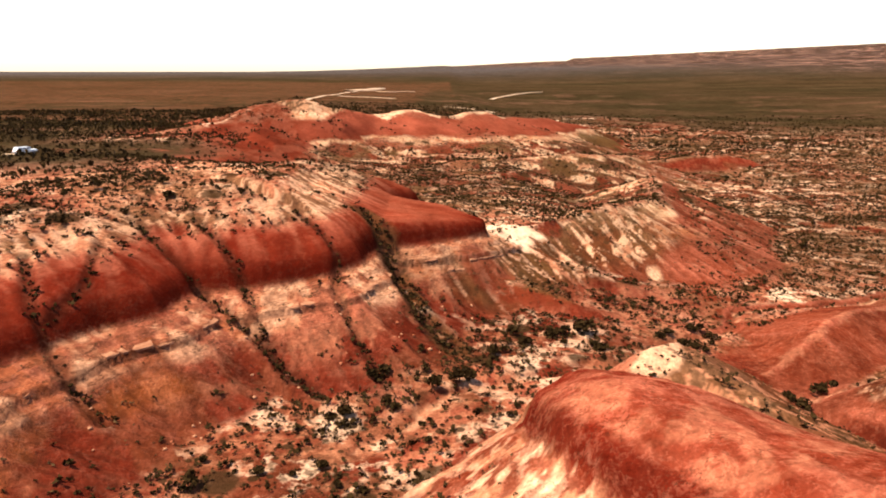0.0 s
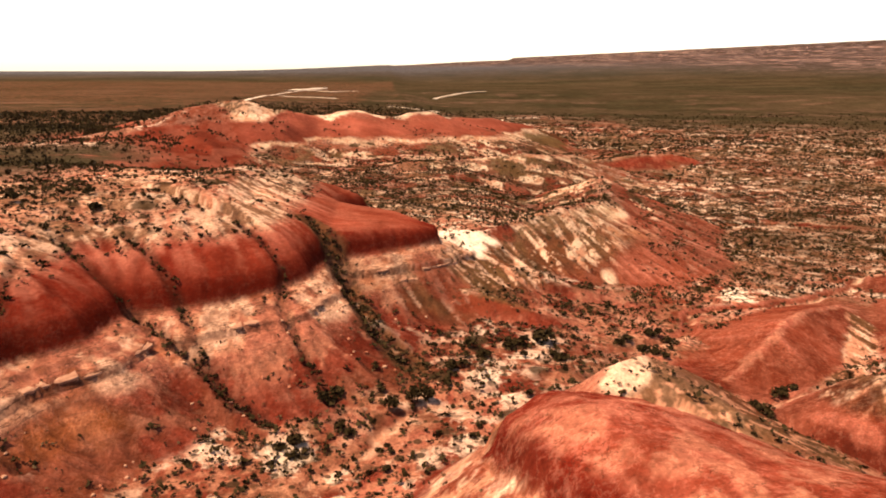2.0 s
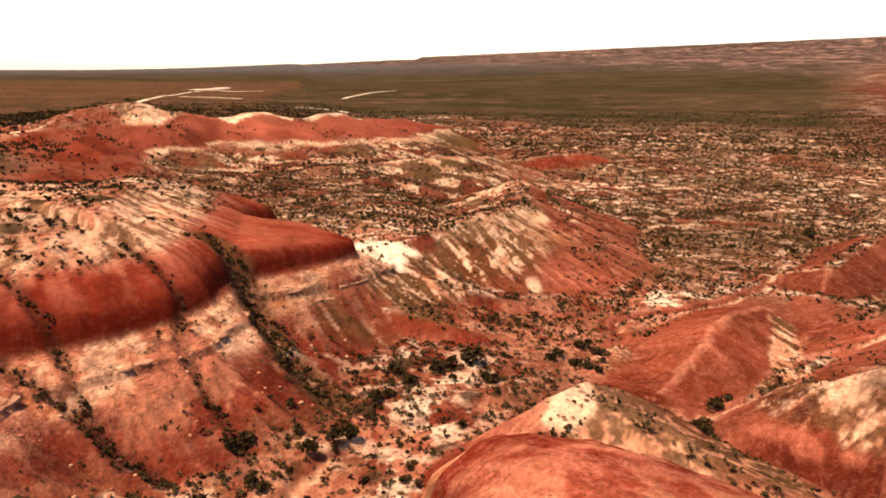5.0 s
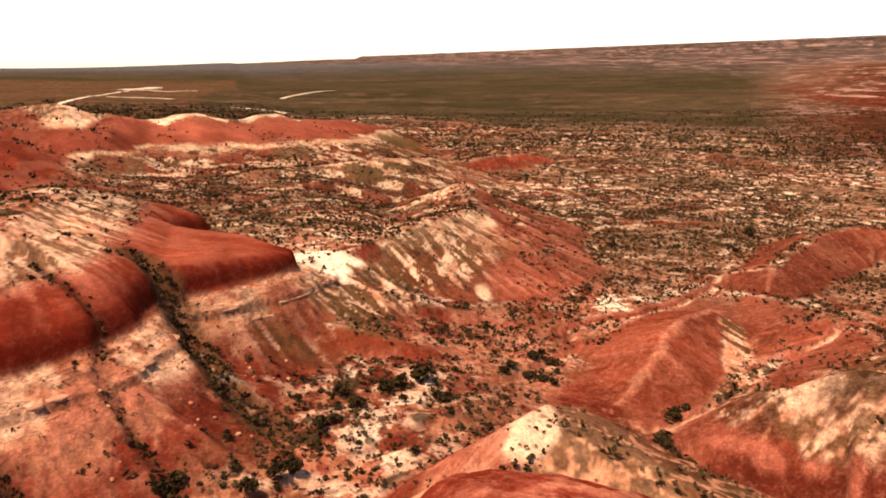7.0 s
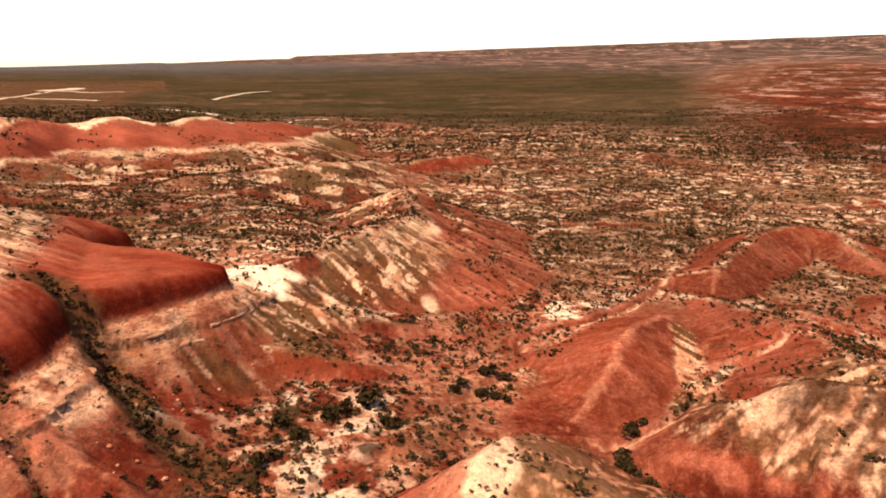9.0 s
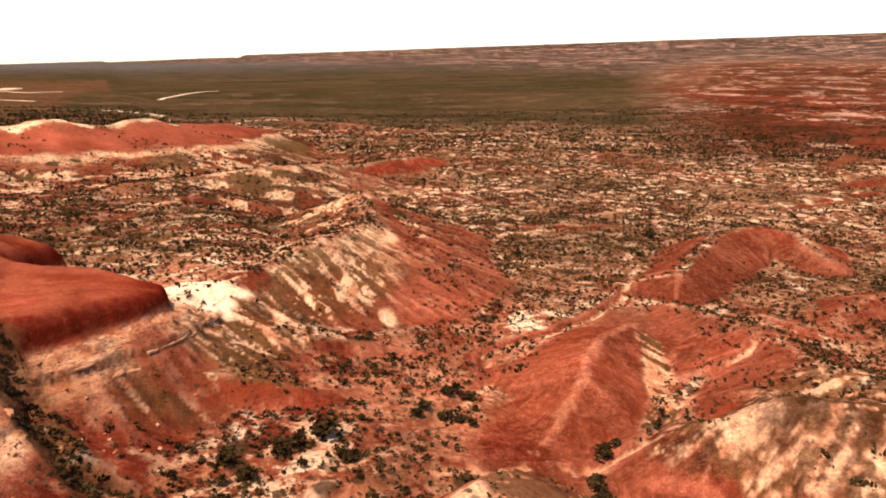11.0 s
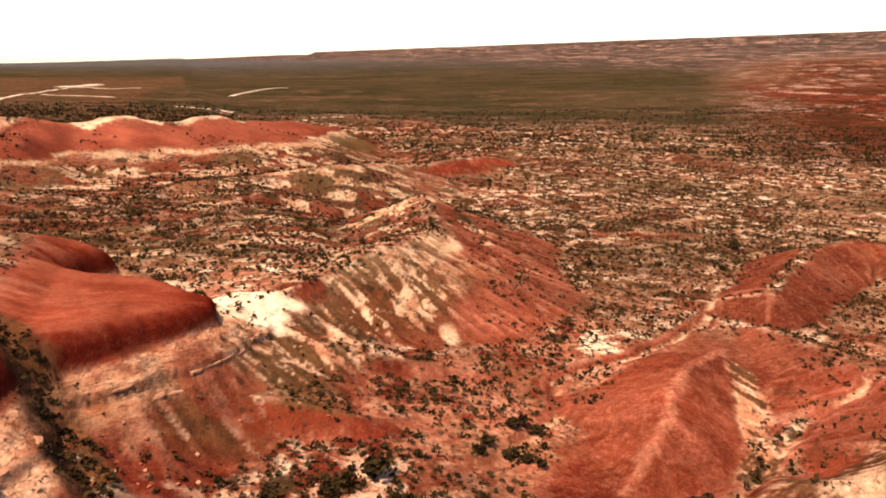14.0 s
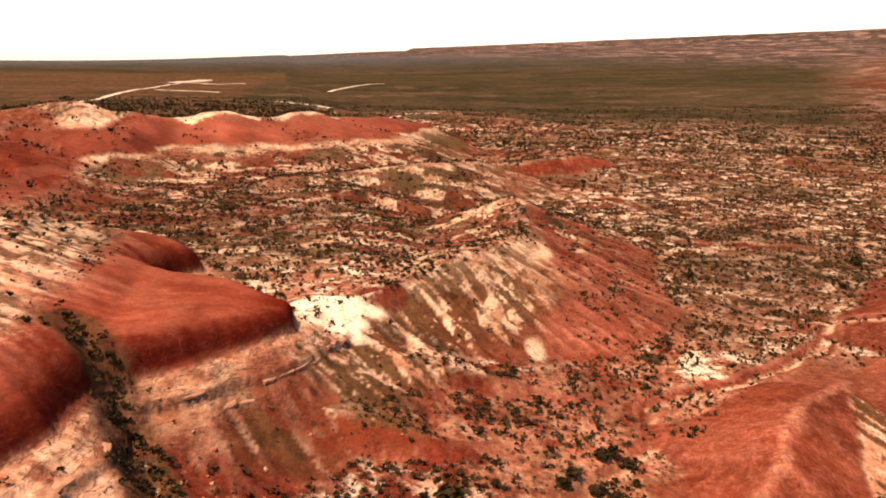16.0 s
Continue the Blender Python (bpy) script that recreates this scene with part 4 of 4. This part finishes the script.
rng = random.Random(5)
KINDS = [shrub(rng, 1.0, 1.0 + 0.25 * k, 190) for k in range(5)]
big = [(30.9, 91.3), (32.5, 92.6), (37.2, 95.8), (38.6, 96.6), (39.8, 95.2), (35.4, 89.2), (36.4, 88.0), (34.2, 90.4), (15.1, 86.6), (16.4, 87.4), (21, 84), (20, 84.6), (6.5, 79.7), (8, 80.4), (42.7, 73.6), (47.4, 78.5),
       (48.4, 77.8), (46.6, 77.6), (11.1, 82.8), (-10.1, 64.4), (-11.4, 64.0), (-5, 66.1), (-6.2, 66.8), (3.1, 72.6), (1.6, 72.0), (10.9, 83.9), (-10.9, 55), (-16.1, 53.6), (-0.8, 69.8), (-21.4, 51.4), (-8, 71.5), (-6.6, 72.2)]
wide = [(85.5, 156.7), (124.5, 156.2), (125.9, 157.2), (110, 144), (-40, 97.1), (-37.2, 91.6), (-46.9, 91.5), (19.3, 88.2), (14.7, 86.9), (9.4, 86.7), (36, 65), (35.7, 64.6)]
spots = [(x, y, rng.uniform(0.65, 1.05)) for x, y in big] + [(x, y, rng.uniform(0.8, 1.4)) for x, y in wide]
for line in GULLIES[:6]:
    for p, q in zip(line, line[1:]):
        for _ in range(int(math.dist(p[:2], q[:2]) / 1.5)):
            t = rng.random()
            spots.append((p[0] + t * (q[0] - p[0]) + rng.gauss(0, 0.4), p[1] + t * (q[1] - p[1]) + rng.gauss(0, 0.4), rng.uniform(0.12, 0.26)))
dice = np.random.RandomState(3)
cx, cy = dice.uniform(-50, 75, 4000), dice.uniform(45, 115, 4000)
cz, cs, cb = ground_at(cx, cy)
likely = (along(ORANGE_HILL, cx, cy)[0] > 9) * step(-cs, -0.62, -0.18) * step(fbm(cx / 8, cy / 8, 3, 81), 0.38, 0.6) * (1 - 1.0 * step(cb, 14, 14.3) * step(-cb, -20, -19.5)) * (cb < 35)
for k in np.nonzero(dice.rand(4000) < 0.35 * likely)[0]:
    if len(spots) < 298:
        spots.append((cx[k], cy[k], 0.24 + 0.34 * dice.rand() ** 2))
for n, (x, y, size) in enumerate(spots):
    z, _, _ = ground_at(x, y)
    m = Matrix.Translation((x, y, float(z) - 0.05)) @ Matrix.Rotation(rng.uniform(0, 6.28), 4, "Z") @ Matrix.Diagonal((size, size * rng.uniform(0.8, 1.2), size * rng.uniform(0.7, 1.0), 1))
    if n < len(KINDS):
        made = KINDS[n]
        made.matrix_basis = m
    else:
        made = copy_thing(KINDS[n % 5], Matrix.Identity(4))
        made.matrix_basis = m
    if size > 1.0:
        made["label"] = "large dark green desert shrub growing beside the dry wash"
    elif n >= len(big) + len(wide) and n < len(big) + len(wide) + 60:
        made["label"] = "small dark shrub rooted in an eroded gully"


def strewn(name, label, material, x, y, sizes, count, flatness, seed):
    """Countless small plants in one mesh."""
    r = random.Random(seed)
    forms = np.array([[tuple(v) for v in blades(r, count, 1.0, flatness, 0.78)[0]] for _ in range(8)])
    z, _, _ = ground_at(x, y)
    turn = np.random.RandomState(seed).uniform(0, 6.28, len(x))[:, None]
    v = forms[np.arange(len(x)) % 8] * np.asarray(sizes)[:, None, None]
    c, s = np.cos(turn), np.sin(turn)
    co = np.stack([v[..., 0] * c - v[..., 1] * s + x[:, None], v[..., 0] * s + v[..., 1] * c + y[:, None], v[..., 2] + z[:, None]], -1).reshape(-1, 3)
    return tagged(new(name, quad_mesh(name, co, np.arange(len(co)).reshape(-1, 4), material)), label, "shrubs", kind="stuff")


def scatter(count, x0, x1, y0, y1, seed):
    d = np.random.RandomState(seed)
    x, y = d.uniform(x0, x1, count), d.uniform(y0, y1, count)
    z, s, b = ground_at(x, y)
    return d, x, y, z, s, b


d, x, y, z, s, b = scatter(125000, -60, 180, 30, 230, 21)
ok = d.rand(len(x)) < 0.62 * np.maximum(np.maximum(step(-s, -0.6, -0.15), 0.08 * (s < 1.0) * (b < 10) * (x < 38)), 0.3 * (y - 0.3 * x > 150) * (x < 80)) * (0.35 + 0.65 * step(fbm(x / 7, y / 7, 4, 82), 0.36, 0.56)) * (1 - 1.0 * step(b, 14, 14.3) * step(-b, -20, -19.5)) * (b < 35)
x, y = x[ok], y[ok]
# growth along the gullies
for line, thick, spread_ in zip(GULLIES[:6], (1.5, 1.5, 2, 2, 2, 11), (0.35, 0.3, 0.35, 0.3, 0.35, 1.0)):
    for p, q in zip(line, line[1:]):
        k = int(thick * math.dist(p[:2], q[:2]))
        t = d.rand(k)
        x, y = np.append(x, p[0] + t * (q[0] - p[0]) + d.normal(0, spread_, k)), np.append(y, p[1] + t * (q[1] - p[1]) + d.normal(0, spread_, k))
bare_ground = along(ORANGE_HILL, x, y)[0] > 9 + 6 * (vnoise(x / 3, y / 3, 7) - 0.5)
x, y = x[bare_ground], y[bare_ground]
strewn("scrub_near", "dark desert scrub scattered over sandy ground", LEAF_MAT, x, y, 0.16 + 0.42 * d.rand(len(x)) ** 2, 7, 1.0, 1)
d, x, y, z, s, b = scatter(150000, -160, 560, 100, 640, 22)
ok = (d.rand(len(x)) < 0.55 * np.maximum(step(-s, -0.4, -0.12), 0.6 * (x < 70) * (y < 300) * ((z < 14) | (x < -36))) * (0.3 + 0.7 * step(fbm(x / 14, y / 11, 4, 83), 0.36, 0.54))) & ~((x > -60) & (x < 180) & (y < 230))
ok = ok & (d.rand(len(x)) < 0.2 + 0.8 * step(-np.hypot(x, y), -620, -360))
x, y = x[ok], y[ok]
w, wx_, wy_, _, ws, _ = scatter(60000, -330, -45, 125, 470, 24)
ok = w.rand(len(wx_)) < 0.3 * step(-ws, -0.4, -0.15) * step(fbm(wx_ / 12, wy_ / 9, 4, 85), 0.3, 0.5) * step(-wx_ - 0.3 * (wy_ - 130), -20, 60)
x, y = np.append(x, wx_[ok]), np.append(y, wy_[ok])
strewn("scrub_far", "dark desert scrub spread over the plain", LEAF_MAT, x, y, (0.4 + 0.7 * d.rand(len(x)) ** 2) * (1 + 0.4 * (np.hypot(x, y) > 380)), 5, 1.1, 2)
d, x, y, z, s, b = scatter(14000, -50, 90, 35, 135, 23)
ok = d.rand(len(x)) < 0.35 * step(-s, -1.2, -0.4) * step(fbm(x / 5, y / 5, 3, 84), 0.35, 0.6) * (1 - 1.0 * step(b, 14, 14.3) * step(-b, -20, -19.5)) * (b < 35)
ok = ok & (along(ORANGE_HILL, x, y)[0] > 9)
x, y = x[ok], y[ok]
strewn("tussocks", "small dry brown tussocks on the eroded slopes", DRY_MAT, x, y, 0.12 + 0.22 * d.rand(len(x)), 6, 1.0, 3)


# ---- rocks ----
def block(rng, sx, sy, sz):
    """A worn, uneven stone block of about that size."""
    bm = bmesh.new()
    bmesh.ops.create_icosphere(bm, subdivisions=1, radius=0.6)
    for v in bm.verts:
        v.co = Vector((v.co.x * sx, v.co.y * sy, max(v.co.z * sz, -0.3))) * rng.uniform(0.72, 1.2)
    return bm


def scarp_point(run_at, across):
    """Plan place at a distance along the scarp line and across it (+ downhill)."""
    left = run_at
    for p, q in zip(SCARP, SCARP[1:]):
        size = math.dist(p[:2], q[:2])
        if left <= size:
            t, ux, uy = left / size, (q[0] - p[0]) / size, (q[1] - p[1]) / size
            return p[0] + t * (q[0] - p[0]) + across * uy, p[1] + t * (q[1] - p[1]) - across * ux, math.atan2(uy, ux)
        left -= size
    return None


ledge = tagged(new("rock_ledge"), "broken cream sandstone ledge along the scarp", "rock ledge")
def ledge_slab(rng):
    """A bed of rock one metre long that juts from the slope, with a broken front edge and worn corners."""
    bm = bmesh.new()
    count = 7
    rings = []
    for k in range(count):
        x = -0.5 + k / (count - 1)
        jut = 0.22 + rng.uniform(-0.16, 0.14) - (0.12 if k in (0, count - 1) else 0)
        deep = rng.uniform(0.75, 1.05)
        rings.append([bm.verts.new(p) for p in ((x, -1.3, -0.02), (x, -0.1, rng.uniform(-0.03, 0.05)), (x, jut - 0.08, rng.uniform(-0.05, 0.03)), (x, jut, -0.16), (x, jut - 0.06, -0.30 * deep), (x, -0.5, -0.62 * deep))])
    for r0, r1 in zip(rings, rings[1:]):
        for k in range(5):
            bm.faces.new((r0[k], r0[k + 1], r1[k + 1], r1[k]))
    bm.faces.new(rings[0][::-1]), bm.faces.new(rings[-1])
    bmesh.ops.recalc_face_normals(bm, faces=bm.faces[:])
    return bm


slabs = []
for k in range(10):
    bm = ledge_slab(rng)
    data = bpy.data.meshes.new("slab")
    bm.to_mesh(data), bm.free()
    data.materials.append(STONE_MAT)
    slabs.append(data)
for lo, hi, share in ((3.2, 5.8, 0.93),):
    run_at = 26.0
    while run_at < 128:
        pts = [scarp_point(run_at, c) for c in np.arange(lo, hi, 0.2)]
        heights = ground_at([p[0] for p in pts], [p[1] for p in pts])[0]
        drop = heights[:-3] - heights[3:]
        k = int(np.argmax(drop))
        size = rng.uniform(1.2, 3.4)
        clear = min(math.dist(pts[k][:2], g[:2]) for line in GULLIES[:6] for g in line)
        if 0.42 < drop[k] < 1.5 and clear > 3.2 and rng.random() < share:
            x, y, a = pts[k]
            slab = new("slab", slabs[rng.randrange(10)])
            slab.parent = ledge
            slab.matrix_basis = Matrix.Translation((x, y, float(heights[k]) + 0.02)) @ Matrix.Rotation(a + math.pi + rng.uniform(-0.08, 0.08), 4, "Z") @ Euler((-rng.uniform(0.22, 0.36), rng.uniform(-0.04, 0.04), 0)).to_matrix().to_4x4() @ Matrix.Diagonal((1.06 * size, 1.0, rng.uniform(0.9, 1.3), 1))
        run_at += size * rng.uniform(0.86, 1.0)

stones = []
for k in range(5):
    for mat in (STONE_MAT, RED_STONE_MAT):
        bm = block(rng, 1.0, 0.85, 0.7)
        data = bpy.data.meshes.new("boulder")
        bm.to_mesh(data), bm.free()
        data.materials.append(mat)
        stones.append((data, mat))
for n in range(60):
    x, y, a = scarp_point(rng.uniform(33, 118), rng.uniform(4.5, 15))
    z = float(ground_at(x, y)[0])
    data, mat = stones[rng.randrange(10)]
    size = rng.uniform(0.15, 0.5)
    rock = new("boulder", data)
    rock.matrix_basis = Matrix.Translation((x, y, z + 0.12 * size)) @ Euler((rng.uniform(-0.4, 0.4), rng.uniform(-0.4, 0.4), rng.uniform(0, 6))).to_matrix().to_4x4() @ Matrix.Scale(size, 4)
    tagged(rock, "cream sandstone boulder fallen below the ledge" if mat == STONE_MAT else "red sandstone boulder lying on the slope", "boulder", "fallen boulders below the ledge")



# ---- tracks on the plain ----
def track(name, label, line, half, lift=0.25):
    """A dusty track laid over the ground, with a shallow edge."""
    pts = []
    for p, q in zip(line, line[1:]):
        n = max(2, int(math.dist(p, q) / 12))
        pts += [(p[0] + (q[0] - p[0]) * k / n, p[1] + (q[1] - p[1]) * k / n) for k in range(n)]
    pts.append(line[-1])
    verts, faces = [], []
    for n, (x, y) in enumerate(pts):
        a, b = pts[max(0, n - 1)], pts[min(len(pts) - 1, n + 1)]
        size = math.dist(a, b)
        nx_, ny_ = -(b[1] - a[1]) / size, (b[0] - a[0]) / size
        w = half * (0.8 + 0.5 * float(vnoise(n * 0.37, 3.1, 5)))
        top = max(float(ground_at(x + c * nx_ * w, y + c * ny_ * w)[0]) for c in (-1, 0, 1)) + lift
        for c, dz in ((-1.15, -0.8 - lift), (-1, 0), (0, 0.1), (1, 0), (1.15, -0.8 - lift)):
            verts.append((x + c * nx_ * w, y + c * ny_ * w, top + dz))
    for n in range(len(pts) - 1):
        for c in range(4):
            faces.append((5 * n + c, 5 * n + c + 1, 5 * n + c + 6, 5 * n + c + 5))
    return tagged(new(name, joined(name, verts, faces, TRACK_MAT)), label, "dirt road", kind="structure")


track("road_1", "pale dusty dirt road winding over the dark plain", [(-140, 560), (-132.6, 618), (-135.6, 745), (-127, 880), (-116, 990), (-71.7, 935), (-40, 960)], 2.2)
track("road_2", "pale sandy track across the scrub plain", [(2.2, 588), (20, 566), (40.2, 553)], 2.2)
track("road_6", "faint sandy track through dark scrub", [(-117, 782), (-90, 760), (-50, 720)], 1.6)
track("road_3", "faint pale track across the scrub plain", [(60, 900), (78.8, 934), (143, 1016)], 2.5)
track("road_4", "pale sandy wash beyond the far red ridge", [(20, 480), (60, 500), (95, 544), (120, 552)], 2)
track("road_5", "dusty track that ends beside a parked car", [(-220, 118), (-150, 128), (-115, 131), (-95, 134), (-84, 135)], 0.9, 0.04)
clearing = track("clearing", "bare white gravel clearing beside the dirt road", [(-128, 960), (-112, 1000), (-104, 1040), (-100, 1085)], 9, 1.2)


# ---- parked car ----
def box(bm, x0, x1, y0, y1, z0, z1, bevel=0.0, taper=1.0):
    made = bmesh.ops.create_cube(bm, size=1.0)["verts"]
    for v in made:
        top = v.co.z > 0
        k = taper if top else 1.0
        v.co = Vector(((x0 + x1) / 2 + v.co.x * (x1 - x0) * k, (y0 + y1) / 2 + v.co.y * (y1 - y0) * (0.5 + 0.5 * k), z1 if top else z0))
    if bevel:
        bmesh.ops.bevel(bm, geom=list({e for v in made for e in v.link_edges}), offset=bevel, segments=2, affect="EDGES")


def boxed(*args, **kw):
    bm = bmesh.new()
    box(bm, *args, **kw)
    return bm


def disc(radius, width, sides=18):
    bm = bmesh.new()
    bmesh.ops.create_cone(bm, cap_ends=True, segments=sides, radius1=radius, radius2=radius, depth=width, matrix=Matrix.Rotation(math.pi / 2, 4, "X"))
    return bm


def car():
    """A white station wagon, 4.6 m long, nose to +x."""
    root = new("car")
    body = part("body", boxed(-2.3, 2.3, -0.88, 0.88, 0.42, 1.02, bevel=0.14), PAINT_MAT, root)
    part("cabin", boxed(-2.15, 1.0, -0.8, 0.8, 0.98, 1.66, bevel=0.1, taper=0.86), PAINT_MAT, root)
    part("windscreen", boxed(0.72, 0.98, -0.68, 0.68, 1.08, 1.5, taper=0.8), GLASS_MAT, root, "dark tinted windscreen")
    for side in (-1, 1):
        for x0, x1 in ((-1.85, -0.95), (-0.85, -0.05), (0.05, 0.7)):
            part("side_window", boxed(x0, x1, side * 0.72 - 0.06, side * 0.72 + 0.06, 1.12, 1.5, taper=0.9), GLASS_MAT, root, "dark tinted glass")
        part("headlight", boxed(2.2, 2.31, side * 0.62 - 0.18, side * 0.62 + 0.18, 0.72, 0.88, bevel=0.03), LENS_MAT, body)
        part("tail_light", boxed(-2.31, -2.2, side * 0.68 - 0.12, side * 0.68 + 0.12, 0.72, 0.98, bevel=0.03), RED_LENS_MAT, body)
        part("roof_rail", boxed(-1.7, 0.4, side * 0.6 - 0.025, side * 0.6 + 0.025, 1.66, 1.71), STEEL_MAT, root)
        for x in (-1.4, 1.42):
            tyre = part("wheel", disc(0.34, 0.24), RUBBER_MAT, root, "black rubber tyre")
            tyre.location = (x, side * 0.8, 0.34)
            rim = part("rim", disc(0.19, 0.03), STEEL_MAT, tyre)
            rim.location = (0, side * 0.125, 0)
    part("bumper", boxed(2.22, 2.38, -0.85, 0.85, 0.42, 0.62, bevel=0.05), RUBBER_MAT, root)
    part("bumper", boxed(-2.38, -2.22, -0.85, 0.85, 0.42, 0.62, bevel=0.05), RUBBER_MAT, root)
    return tagged(root, "white estate car parked on the scrub plain", "car")


parked = car()
cz = float(ground_at(-82.8, 135.6)[0])
parked.matrix_basis = Matrix.Translation((-82.8, 135.6, cz)) @ Matrix.Rotation(radians(62), 4, "Z") @ Matrix.Diagonal((0.92, 0.94, 0.88, 1))
